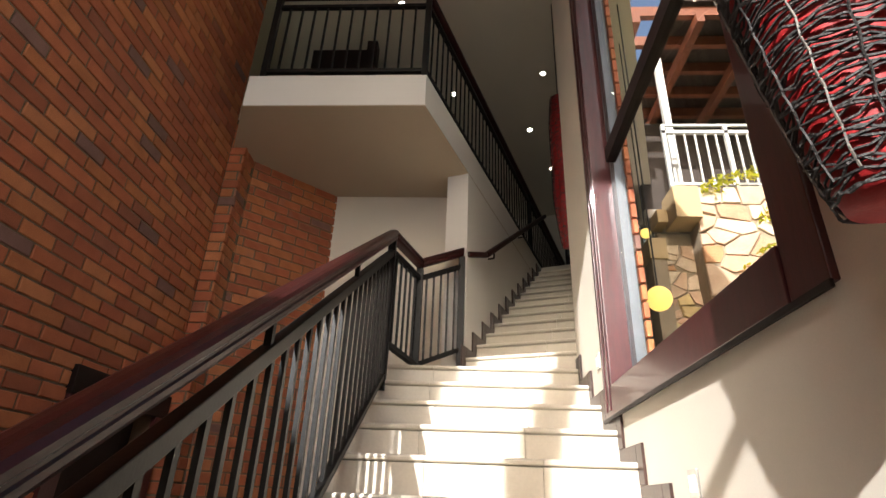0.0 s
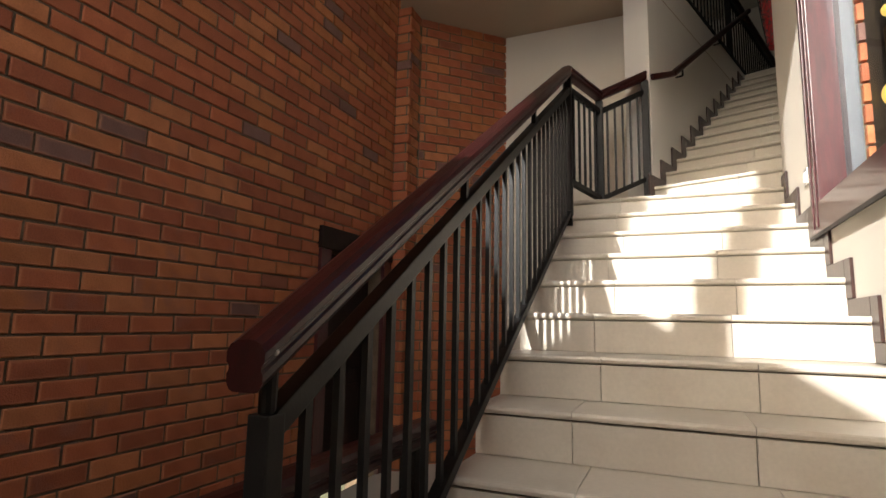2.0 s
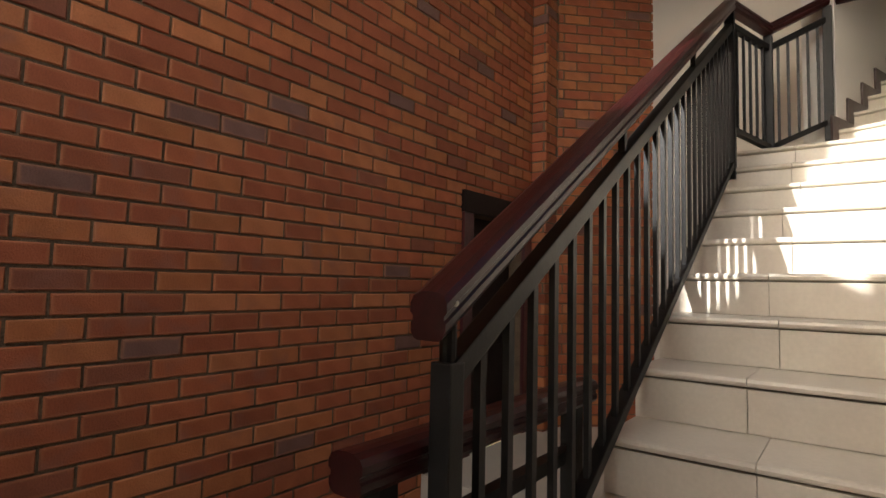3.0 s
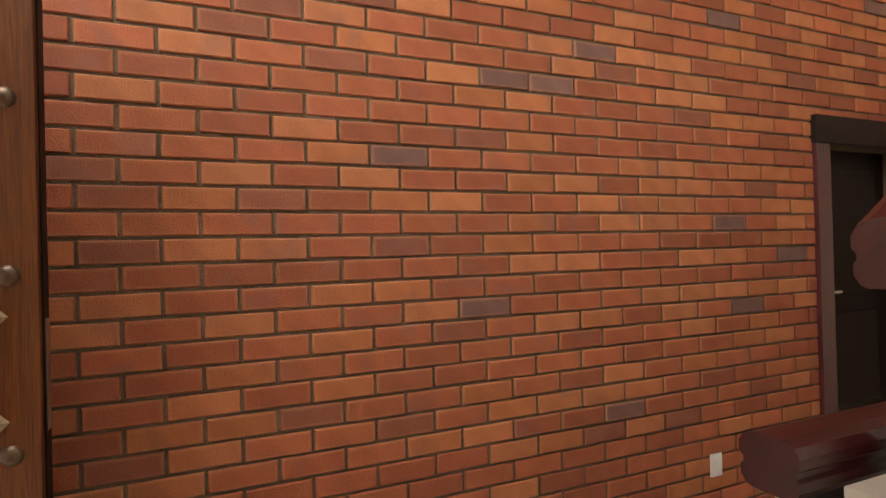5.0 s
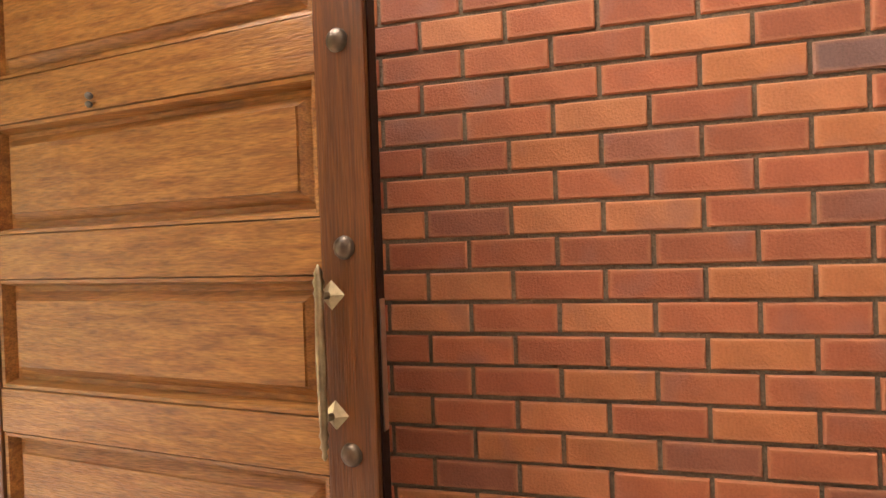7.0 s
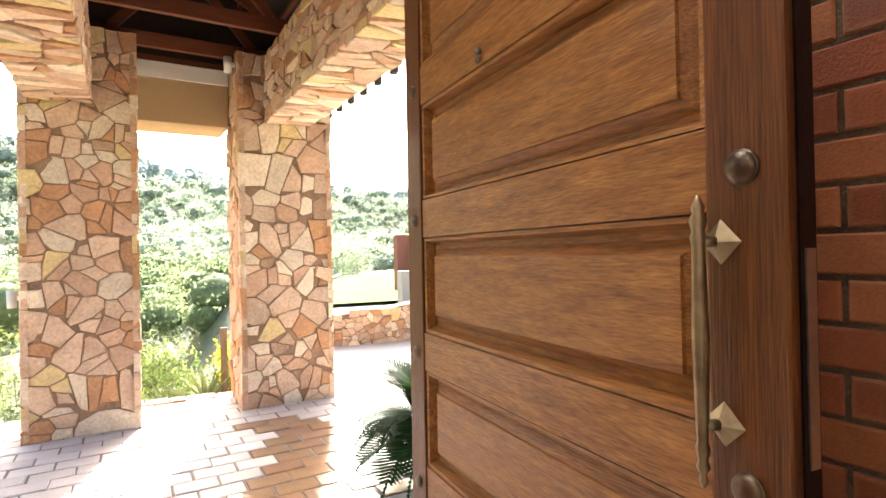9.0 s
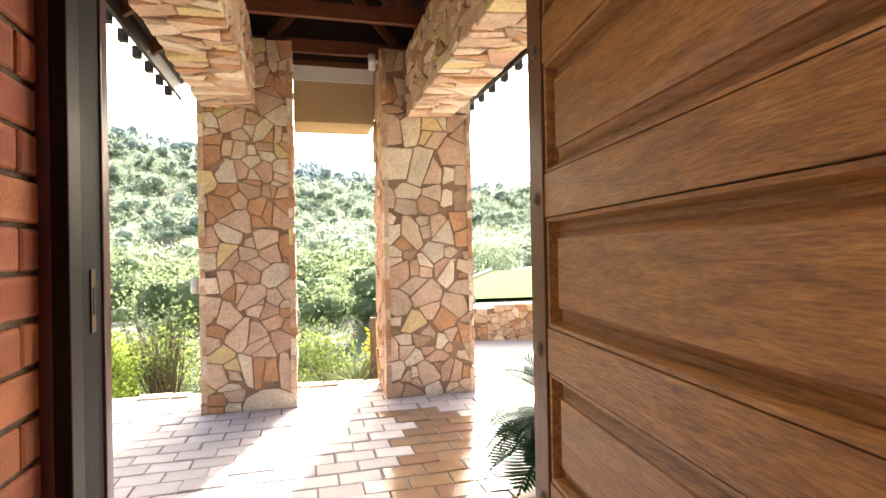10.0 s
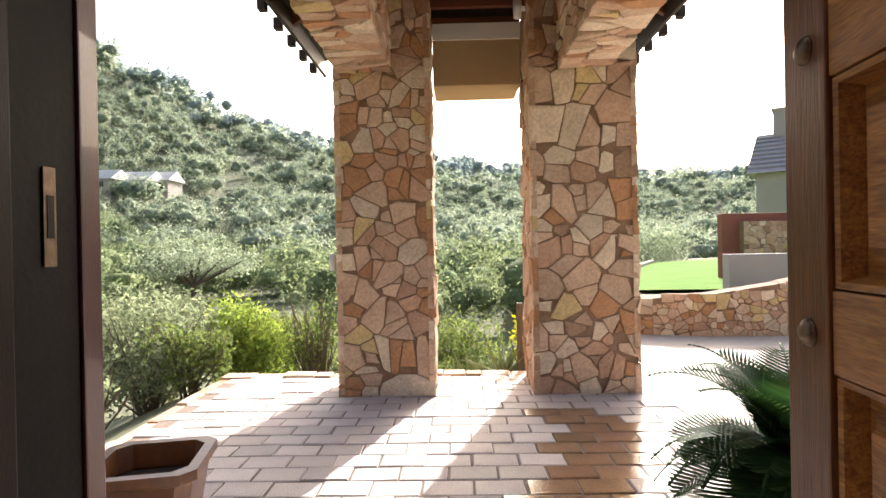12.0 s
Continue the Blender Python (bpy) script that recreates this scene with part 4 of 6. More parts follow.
for x, y in ((0.75, 5.73), (-1.09, 4.54), (-0.51, 6.14), (0.69, 6.98), (1.19, 8.08)):
    downlight(x, y, CEIL)


def step_light(y, z):
    g = group_of("step_light", (EX, y, z), "small square recessed step light in the wall", "light", "step lights")
    b = B()
    box(b, EX - 0.008, EX - 0.0005, y - 0.045, y + 0.045, z - 0.045, z + 0.045, 0.003)
    part("frame", b, M_CHROME, g)
    b = B()
    box(b, EX - 0.011, EX - 0.0085, y - 0.026, y + 0.026, z - 0.026, z + 0.026)
    part("lens", b, M_STEPLED, g)


step_light(1.90, 1.60)
step_light(3.11, 2.30)


# ---- entrance door ----
df = group_of("door_frame", (-0.93, -1.8, 0), "dark timber entrance door frame with steel strike plates", kind="structure")
b = B()
box(b, OX1 - 0.012, OX1 + 0.012, -1.658, -1.628, 0, OZ, 0.003)
part("architrave", b, M_MAROON, df, "maroon inner edge strip")
b = B()
box(b, OX1 - 0.042, OX1 - 0.0125, -1.684, -1.626, 0, OZ, 0.003)
part("stop", b, M_DARKWOOD, df)
b = B()
box(b, OX1 - 0.038, OX1 + 0.0, -1.800, -1.6845, 0, OZ, 0.003)
jam = part("jamb", b, M_JAMB, df, "dark smooth painted jamb face")
b = B()
box(b, OX1 - 0.043, OX1 + 0.0, -1.842, -1.8005, 0, OZ, 0.003)
part("outer_strip", b, M_MAROON, df, "maroon outer edge strip")
b = B()
box(b, OX0, OX1 - 0.044, -1.84, -1.64, OZ - 0.06, OZ, 0.003)
part("head", b, M_DARKWOOD, df)
b = B()
box(b, OX0, OX0 + 0.02, -1.84, -1.64, 0, OZ - 0.061, 0.003)
part("hinge_jamb", b, M_DARKWOOD, df)
for z in (1.17, 0.70):
    b = B()
    box(b, OX1 - 0.0415, OX1 - 0.0385, -1.755, -1.733, z - 0.065, z + 0.065, 0.001)
    pl_ = part("strike_plate", b, M_STUD, df, "dark bronze strike plate")
    b = B()
    box(b, OX1 - 0.0425, OX1 - 0.0416, -1.750, -1.738, z - 0.028, z + 0.028)
    part("slot", b, M_DARKWOOD, pl_)

# brick pier between the hall and the door frame
b = B()
box(b, OX1 + 0.019, OX1 + 0.24, -1.655, -1.12, 0, 2.6)
pier = structure("wall_pier", b, M_MORTAR, "red brick pier beside the entrance door frame")

# leaf: local y along its width from the hinge, local x out of its face, turned open
HX, HY, FXX, FYY = -2.020, -1.912, -1.893, -0.684
LW = math.hypot(FXX - HX, FYY - HY)
ang = math.degrees(math.atan2(FXX - HX, FYY - HY))
DT = pose(HX, HY, 0.012, 0, 0, -ang)
door = group_of("door_1", (HX, HY, 0), "heavy panelled hardwood entrance door, standing open", kind="structure")
TURNED[0] = DT
DH, ST = 2.31, 0.112
for y0, y1, nm in ((0.0, ST, "stile"), (LW - ST, LW, "stile")):
    b = B()
    box(b, -0.046, 0.004, y0, y1, 0, DH, 0.004)
    part(nm, b, M_DOOR_V, door)
rails = [(0.0, 0.19), (0.52, 0.635), (0.925, 1.04), (1.33, 1.445), (1.735, 1.85), (2.15, DH)]
for z0, z1 in rails:
    b = B()
    box(b, -0.044, 0.0, ST + 0.0005, LW - ST - 0.0005, z0, z1, 0.003)
    part("rail", b, M_DOOR_H, door)
for (q0, z0), (z1, q1) in zip(rails, rails[1:]):
    b = B()
    y0, y1 = ST + 0.001, LW - ST - 0.001
    # sunk margin, moulding and raised field of one panel
    steps = [(0.0, -0.020), (0.0025, -0.020), (0.003, -0.003), (0.012, -0.005), (0.017, -0.024), (0.020, -0.034), (0.034, -0.034), (0.056, -0.018), (0.058, -0.012)]
    rings = []
    for ins, dep in steps:
        rings.append([b.verts.new((dep, yy, zz)) for yy, zz in ((y0 + ins, z0 + ins), (y1 - ins, z0 + ins), (y1 - ins, z1 - ins), (y0 + ins, z1 - ins))])
    for p, q in zip(rings, rings[1:]):
        for i in range(4):
            j = (i + 1) % 4
            b.faces.new((p[i], p[j], q[j], q[i]))
    b.faces.new(rings[-1])
    back = [b.verts.new((-0.040, yy, zz)) for yy, zz in ((y0, z0), (y1, z0), (y1, z1), (y0, z1))]
    b.faces.new(back[::-1])
    for i in range(4):
        j = (i + 1) % 4
        b.faces.new((back[i], back[j], rings[0][j], rings[0][i]))
    bmesh.ops.recalc_face_normals(b, faces=b.faces)
    part("panel", b, M_DOOR_H, door)
b = B()
box(b, -0.040, -0.010, LW + 0.0005, LW + 0.004, 0.0, DH)
part("edge_strip", b, M_DARKWOOD, door)
b = B()
box(b, -0.034, -0.016, LW + 0.0045, LW + 0.007, 1.02, 1.28)
part("lock_plate", b, M_CHROME, door, "steel lock plate in the edge")
for z in (0.57, 0.975, 1.383, 1.788, 2.20):
    for yy in (0.062, LW - 0.058):
        b = B()
        r = 0.024 if yy > 0.5 else 0.021
        cyl(b, (0.0035, yy, z), (0.007, yy, z), r, r * 0.96, n=20)
        ball(b, (0.006, yy, z), r * 0.93, (0.5, 1, 1), 16, 10)
        part("stud", b, M_STUD, door, "domed bronze stud", True)
hy = LW - 0.100
b = B()
prof = [(0.970, 0.002), (0.978, 0.006), (0.988, 0.004), (0.996, 0.009), (1.006, 0.006), (1.020, 0.010), (1.03, 0.007), (1.05, 0.0085), (1.10, 0.0095), (1.165, 0.011), (1.23, 0.0095), (1.285, 0.0085), (1.297, 0.011), (1.304, 0.008), (1.318, 0.012), (1.328, 0.007), (1.336, 0.009), (1.346, 0.004), (1.352, 0.002)]
prev = None
for z, r in prof:
    ring = [b.verts.new((0.034 + r * math.cos(a * math.tau / 12), hy + r * math.sin(a * math.tau / 12), z)) for a in range(12)]
    if prev:
        for a in range(12):
            b.faces.new((prev[a], prev[(a + 1) % 12], ring[(a + 1) % 12], ring[a]))
    else:
        b.faces.new(ring[::-1])
    prev = ring
b.faces.new(prev)
hnd = part("pull_handle", b, M_BRASS, door, "long turned brass pull handle", True)
for z in (1.290, 1.051):
    b = B()
    s_ = 0.030
    c0 = [b.verts.new((0.0045, hy + 0.010 + dy, z + dz)) for dy, dz in ((-s_, 0), (0, -s_), (s_, 0), (0, s_))]
    tip = b.verts.new((0.020, hy + 0.010, z))
    b.faces.new(c0[::-1])
    for i in range(4):
        b.faces.new((c0[i], c0[(i + 1) % 4], tip))
    bmesh.ops.recalc_face_normals(b, faces=b.faces)
    part("rose", b, M_BRASS, hnd, "pyramid shaped brass rose")
    b = B()
    cyl(b, (0.01, hy + 0.009, z), (0.034, hy, z), 0.008, n=10)
    part("arm", b, M_BRASS, hnd, smooth=True)
b = B()
ball(b, (0.010, 0.50, 1.765), 0.009)
ball(b, (0.009, 0.497, 1.745), 0.008)
part("viewer", b, M_BEAD, door, "small pale peephole cover", True)
TURNED[0] = None

# ---- porch ----
PZ = -0.012
b = B()
box(b, -14.0, 0.52, -5.80, FYO - 0.002, -0.5, PZ - 0.006)
porch = structure("porch_paving", b, M_PAVE_JOINT, "porch paved with worn clay pavers, partly wet")


def paver_mesh(w, d, material):
    b = B()
    box(b, -w / 2, w / 2, -d / 2, d / 2, -0.03, 0.0)
    bmesh.ops.bevel(b, geom=[e for e in b.edges if all(v.co.z > -0.001 for v in e.verts)], offset=0.006, segments=1, affect="EDGES")
    return mesh_of("paver", b, material)


PW, PD = 0.245, 0.163
dry_mesh, wet_mesh = paver_mesh(PW - 0.007, PD - 0.007, M_PAVER), paver_mesh(PW - 0.007, PD - 0.007, M_WET)
rnd = random.Random(11)
vs, fs = [], []
for j in range(24):
    yc = -2.05 - (j + 0.5) * PD
    for i in range(36):
        xc = 0.52 - (i + 0.5 + (0.5 if j % 2 else 0)) * PW
        if yc < -5.78 or xc < -8:
            continue
        m = Matrix.Translation((xc + rnd.uniform(-0.004, 0.004), yc + rnd.uniform(-0.004, 0.004), PZ + rnd.uniform(-0.004, 0.004))) @ Euler((rnd.uniform(-0.015, 0.015), rnd.uniform(-0.015, 0.015), rnd.uniform(-0.02, 0.02))).to_matrix().to_4x4()
        wet = (-2.75 < xc < -1.72 and -4.9 < yc < -3.0 and abs(xc + 2.25 + 0.15 * math.sin(yc * 4)) < 0.36 - 0.10 * (-3.2 - yc) + rnd.uniform(-0.06, 0.06))
        if -2.95 < xc < 0.5 and -5.7 < yc < -2.6:
            piece("paver", wet_mesh if wet else dry_mesh, m, porch)
        else:
            n = len(vs)
            w, d, c = (PW - 0.007) / 2, (PD - 0.007) / 2, 0.006
            for p in ((-w, -d, -0.03), (w, -d, -0.03), (w, d, -0.03), (-w, d, -0.03), (-w, -d, -c), (w, -d, -c), (w, d, -c), (-w, d, -c), (-w + c, -d + c, 0), (w - c, -d + c, 0), (w - c, d - c, 0), (-w + c, d - c, 0)):
                vs.append(m @ Vector(p))
            for q in range(4):
                t = (q + 1) % 4
                fs.append((n + q, n + t, n + 4 + t, n + 4 + q))
                fs.append((n + 4 + q, n + 4 + t, n + 8 + t, n + 8 + q))
            fs.append((n + 8, n + 9, n + 10, n + 11))
me = bpy.data.meshes.new("paving_rest")
me.from_pydata(vs, [], fs)
me.materials.append(M_PAVERS)
o = new("paving_rest", me)
o.parent = porch
tagged(o, "worn clay pavers", kind="stuff")
# ragged stone edging of the paving
edge = group_of("paving_edging", (0.5, -5.8, 0), "rough flat stones edging the paving", kind="structure")
x = 0.62
while x > -3.0:
    w = rnd.uniform(0.14, 0.3)
    b = B()
    box(b, x - w + 0.008, x, -5.97 + rnd.uniform(-0.03, 0.03), -5.80, -0.25, PZ + rnd.uniform(-0.01, 0.025), 0.012)
    part("stone", b, M_STONE, edge)
    x -= w
y = -2.0
while y > -5.8:
    w = rnd.uniform(0.2, 0.4)
    b = B()
    box(b, 0.522, 0.60 + rnd.uniform(0, 0.04), y - w + 0.008, y, -0.25, PZ + rnd.uniform(-0.01, 0.02), 0.012)
    part("stone", b, M_STONE, edge)
    y -= w


def stone_column(x0, x1, y0, y1, h, seed, label):
    b = B()
    box(b, x0 + 0.02, x1 - 0.02, y0 + 0.02, y1 - 0.02, PZ, h)
    c = thing("stone_column", b, M_STONE_MORTAR, label, "column", "porch columns")
    rubble(c, (x1, y1 - 0.02, PZ), (-1, 0, 0), (0, 0, 1), (0, 1, 0), x1 - x0, h - PZ, 0.155, 0.145, seed)
    rubble(c, (x0 + 0.02, y1, PZ), (0, -1, 0), (0, 0, 1), (-1, 0, 0), y1 - y0, h - PZ, 0.17, 0.15, seed + 1, joined=seed < 50)
    rubble(c, (x1 - 0.02, y1, PZ), (0, -1, 0), (0, 0, 1), (1, 0, 0), y1 - y0, h - PZ, 0.17, 0.15, seed + 2, joined=True)
    return c


CL = stone_column(-1.328, -0.577, -5.80, -5.165, 3.05, 31, "tall square sandstone rubble column on the porch")
CR = stone_column(-2.885, -2.069, -5.80, -5.165, 3.05, 71, "tall square sandstone rubble column on the porch")


def stone_beam(x0, x1, inner, seed):
    b = B()
    box(b, x0 + 0.015, x1 - 0.015, -5.16, FYO - 0.004, 2.475, 3.04)
    c = thing("stone_beam", b, M_STONE_MORTAR, "stone clad porch beam between facade and column", "beam", "porch beams")
    rubble(c, (x0, -5.16, 2.475), (1, 0, 0), (0, 1, 0), (0, 0, -1), x1 - x0, 3.18, 0.17, 0.10, seed, deep=0.02)
    ix, nx = (x0 + 0.015, -1) if inner < 0 else (x1 - 0.015, 1)
    rubble(c, (ix, -5.16, 2.475), (0, 1, 0), (0, 0, 1), (nx, 0, 0), 3.18, 0.56, 0.16, 0.075, seed + 3, joined=True)
    rubble(c, (x0 + x1 - ix, -5.16, 2.475), (0, 1, 0), (0, 0, 1), (-nx, 0, 0), 3.18, 0.56, 0.16, 0.075, seed + 4, joined=True)


stone_beam(-1.03, -0.62, -1, 11)
stone_beam(-2.70, -2.29, 1, 21)

# lintel between the columns
b = B()
box(b, -2.068, -1.329, -6.10, -5.62, 2.48, 3.0, 0.01)
lint = thing("porch_lintel", b, M_LINTEL, "ochre plastered lintel between the stone columns", "lintel")
b = B()
box(b, -2.068, -1.329, -5.619, -5.60, 2.86, 3.0, 0.006)
part("top_band", b, M_WHITE, lint, "pale band")

# roof of the porch: ties, rafters, boards and shingle edge
roof = group_of("porch_roof", (-1.7, -4, 3.0), "low gabled porch roof with red-brown timber trusses", "roof")
RXC, RZ, EVX, EVZ = -1.70, 3.85, 1.52, 2.93
for yy in (-5.45, -4.7, -3.9, -3.0, -2.2):
    b = B()
    box(b, RXC - 1.25, RXC + 1.25, yy - 0.025, yy + 0.025, 3.06, 3.18, 0.004)
    part("tie_beam", b, M_TRUSS, roof)
    for sgn in (-1, 1):
        b = B()
        bar(b, (RXC + sgn * EVX, yy + 0.052, EVZ + 0.05), (RXC, yy + 0.052, RZ + 0.05), 0.05, 0.12)
        part("rafter", b, M_TRUSS, roof)
        b = B()
        bar(b, (RXC + sgn * 0.55, yy, 3.18), (RXC + sgn * 0.08, yy, RZ - 0.12), 0.045, 0.07)
        part("strut", b, M_TRUSS, roof)
for sgn in (-1, 1):
    b = B()
    s0 = (RZ - EVZ) / EVX
    v0 = [(RXC + sgn * (EVX + 0.05), EVZ + 0.09 - 0.05 * s0), (RXC, RZ + 0.12)]
    vv = []
    for yy in (-6.55, FYO - 0.01):
        for (x, z) in v0:
            vv.append(b.verts.new((x, yy, z)))
            vv.append(b.verts.new((x, yy, z + 0.09)))
    for q in ((0, 2, 6, 4), (1, 5, 7, 3), (0, 4, 5, 1), (2, 3, 7, 6), (0, 1, 3, 2), (4, 6, 7, 5)):
        b.faces.new([vv[i] for i in q])
    bmesh.ops.recalc_face_normals(b, faces=b.faces)
    part("roof_slope", b, M_DARK_BOARDS_SHADE, roof, "dark boarded roof slope")
    b = B()
    bar(b, (RXC + sgn * (EVX - 0.02), -6.55, EVZ + 0.02), (RXC + sgn * (EVX - 0.02), FYO - 0.01, EVZ + 0.02), 0.03, 0.15, bevel=0.003)
    part("eaves_board", b, M_DARK_BOARDS_SHADE, roof)
    for i in range(13):
        yy = -6.4 + i * 0.35
        b = B()
        box(b, RXC + sgn * (EVX + 0.03), RXC + sgn * (EVX + 0.09), yy, yy + 0.07, EVZ - 0.06, EVZ + 0.03, 0.004)
        part("tile_end", b, M_DARK_BOARDS_SHADE, roof)
for k in range(5):
    for sgn in (-1, 1):
        t = 0.12 + 0.2 * k
        b = B()
        bar(b, (RXC + sgn * EVX * t, -6.5, RZ - (RZ - EVZ) * t + 0.085), (RXC + sgn * EVX * t, FYO - 0.02, RZ - (RZ - EVZ) * t + 0.085), 0.04, 0.04)
        part("purlin", b, M_TRUSS, roof)
# gable fill over the lintel
b = B()
vv = [b.verts.new(p) for p in ((RXC - EVX, -5.72, 3.06), (RXC + EVX, -5.72, 3.06), (RXC, -5.72, RZ + 0.1), (RXC - EVX, -5.66, 3.06), (RXC + EVX, -5.66, 3.06), (RXC, -5.66, RZ + 0.1))]
for q in ((0, 1, 2), (5, 4, 3), (0, 3, 4, 1), (1, 4, 5, 2), (2, 5, 3, 0)):
    b.faces.new([vv[i] for i in q])
part("gable_boards", b, M_DARK_BOARDS_SHADE, roof)
b = B()
box(b, -2.068, -1.329, -5.70, -5.62, 3.001, 3.055)
part("wall_plate", b, M_TRUSS, roof)

# outdoor wall lamps on the columns
for x, y, z, nm in ((-0.545, -5.35, 1.02, "CL"), (-2.03, -5.20, 2.93, "CR")):
    g = group_of("outdoor_lamp", (x, y, z), "small white outdoor lamp on the stone column", "lamp", "outdoor lamps")
    b = B()
    cyl(b, (x + 0.03, y, z - 0.07), (x + 0.03, y, z + 0.06), 0.030, 0.034, n=14)
    part("body", b, M_PLASTIC, g, smooth=True)
    b = B()
    box(b, x - 0.03, x + 0.02, y - 0.012, y + 0.012, z - 0.015, z + 0.015, 0.003)
    part("bracket", b, M_PLASTIC, g)

# planter by the door
pot = group_of("planter_pot", (-0.28, -3.15, PZ), "square glazed brown planter with angled thick rim", "planter")
TURNED[0] = pose(-0.28, -3.15, PZ, 0, 0, 12) @ Matrix.Diagonal((0.80, 0.80, 0.76, 1))
b = B()
secs = [(0.15, 0.0, 0.15), (0.19, 0.05, 0.17), (0.235, 0.36, 0.20), (0.265, 0.38, 0.205), (0.265, 0.43, 0.205), (0.215, 0.43, 0.16), (0.205, 0.30, 0.15)]
prev = None
for h_, z, c in secs:
    ring = [b.verts.new(p) for p in ((h_, c - 0.06, z), (h_ - 0.06 if h_ > 0.1 else h_, h_, z), (-h_ + 0.06, h_, z), (-h_, h_ - 0.06, z), (-h_, -h_ + 0.06, z), (-h_ + 0.06, -h_, z), (h_ - 0.06, -h_, z), (h_, -h_ + 0.06, z))]
    if prev:
        for i in range(8):
            b.faces.new((prev[i], prev[(i + 1) % 8], ring[(i + 1) % 8], ring[i]))
    else:
        b.faces.new(ring[::-1])
    prev = ring
bmesh.ops.recalc_face_normals(b, faces=b.faces)
part("bowl", b, M_POT, pot)
b = B()
box(b, -0.19, 0.19, -0.19, 0.19, 0.28, 0.30, 0.01)
part("earth", b, M_EARTH, pot)
TURNED[0] = None


def cycad(x, y, z, n, length, seed):
    g = group_of("cycad_palm", (x, y, PZ), "dark green cycad palm with arching feathered fronds", "palm")
    rnd = random.Random(seed)
    b = B()
    cyl(b, (x, y, PZ), (x, y, z), 0.13, 0.10, n=14)
    part("trunk", b, M_TRUNK, g)
    for i in range(n):
        th = i * 2.39996 + rnd.uniform(-0.2, 0.2)
        el = rnd.uniform(0.15, 1.25)
        L = length * rnd.uniform(0.8, 1.05)
        vs, fs = [], []
        pos, d = Vector((x, y, z)), Vector((math.cos(th) * math.cos(el), math.sin(th) * math.cos(el), math.sin(el)))
        side = Vector((-math.sin(th), math.cos(th), 0))
        N = 34
        for s in range(N):
            nx = pos + d * (L / N)
            t = s / N
            upv = side.cross(d).normalized()
            k = len(vs)
            vs += [pos + side * 0.004, pos - side * 0.004, nx - side * 0.003, nx + side * 0.003]
            fs.append((k, k + 1, k + 2, k + 3))
            if s > 2:
                ll = 0.17 * math.sin(min(1, (t + 0.08) * 1.15) * math.pi) ** 0.6 + 0.01
                for sg in (-1, 1):
                    tip = pos + side * sg * ll + d * ll * 0.55 + upv * ll * -0.22
                    k = len(vs)
                    w = d * 0.0085
                    vs += [pos - w, pos + w, pos.lerp(tip, 0.55) + w + upv * 0.006, tip, pos.lerp(tip, 0.55) - w + upv * 0.006]
                    fs += [(k, k + 1, k + 2, k + 4), (k + 4, k + 2, k + 3)]
            pos = nx
            d = (d + Vector((0, 0, -0.055 * (0.5 + t)))).normalized()
        me = bpy.data.meshes.new("frond")
        me.from_pydata(vs, [], fs)
        me.materials.append(M_PALM)
        o = new("frond", me)
        o.parent = g
        o.matrix_parent_inverse = Matrix.Translation(-g.location)


cycad(-2.83, -3.20, 0.22, 46, 0.72, 4)

# ---- land ----
def ramp(v, a, c):
    t = min(1.0, max(0.0, (v - a) / (c - a)))
    return t * t * (3 - 2 * t)


def land(x, y):
    """Height of the ground: a terrace at the house, a shallow valley beyond, hills behind."""
    d, e = max(0.0, -y - 5.9), max(0.0, x - 0.60)
    near = max(d, e)
    side = ramp(x, -5.2, -3.0) if y < -9.0 else ramp(x, -3.4, -2.9)
    side = max(side, ramp(-y, 36, 60))
    drop = -min(2.3, 0.42 * near) * side
    r = math.hypot(x, y)
    far = ramp(r, 40, 220)
    hill = 53 * math.exp(-(((x - 150) / 85) ** 2 + ((y + 130) / 75) ** 2)) * ramp(r, 35, 90)
    ridge = 26 * far + 5 * far * math.sin(x * 0.021 + 1.0)
    n = noise.noise(Vector((x * 0.04, y * 0.04, 0))) * 2.2 * ramp(r, 30, 90)
    return drop + hill + ridge + n


def ground_z(x, y):
    return land(x, y) - 0.06


b = B()
gx = sorted({*np.linspace(-14, 14, 57), *np.linspace(-60, -14, 18), *np.linspace(14, 60, 24), *np.linspace(60, 420, 30), *np.linspace(-420, -60, 24), -2000, 2000})
gy = sorted({*np.linspace(-16, -5.5, 36), *np.linspace(-60, -16, 32), *np.linspace(-420, -60, 40), *np.linspace(-5.5, 30, 24), 200.0, 2000.0, -2000.0})
grid = [[b.verts.new((float(x), float(y), ground_z(float(x), float(y)))) for x in gx] for y in gy]
for i in range(len(gy) - 1):
    for j in range(len(gx) - 1):
        b.faces.new((grid[i][j], grid[i][j + 1], grid[i + 1][j + 1], grid[i + 1][j]))
structure("ground", b, M_SOIL, "dry earth of the valley and hillside")
# driveway and lawn
b = B()
pts = [(-14, -2.0), (-14, -11.5), (-9.5, -10.6), (-6.0, -9.6), (-3.1, -9.4), (-3.0, -5.81), (-2.99, -2.0)]
lo = [b.verts.new((x, y, PZ + 0.004)) for x, y in pts]
b.faces.new(lo)
bmesh.ops.recalc_face_normals(b, faces=b.faces)
structure("driveway", b, M_DRIVE, "pale sunlit driveway beside the porch")
b = B()
pts = [(-5.6, -13.8), (-6.3, -17), (-8.2, -22), (-12.0, -30), (-20, -36), (-30, -30), (-22, -18), (-12, -13.2)]
b.faces.new([b.verts.new((x, y, 0.03 + 0.004 * (-y - 13))) for x, y in pts])
bmesh.ops.recalc_face_normals(b, faces=b.faces)
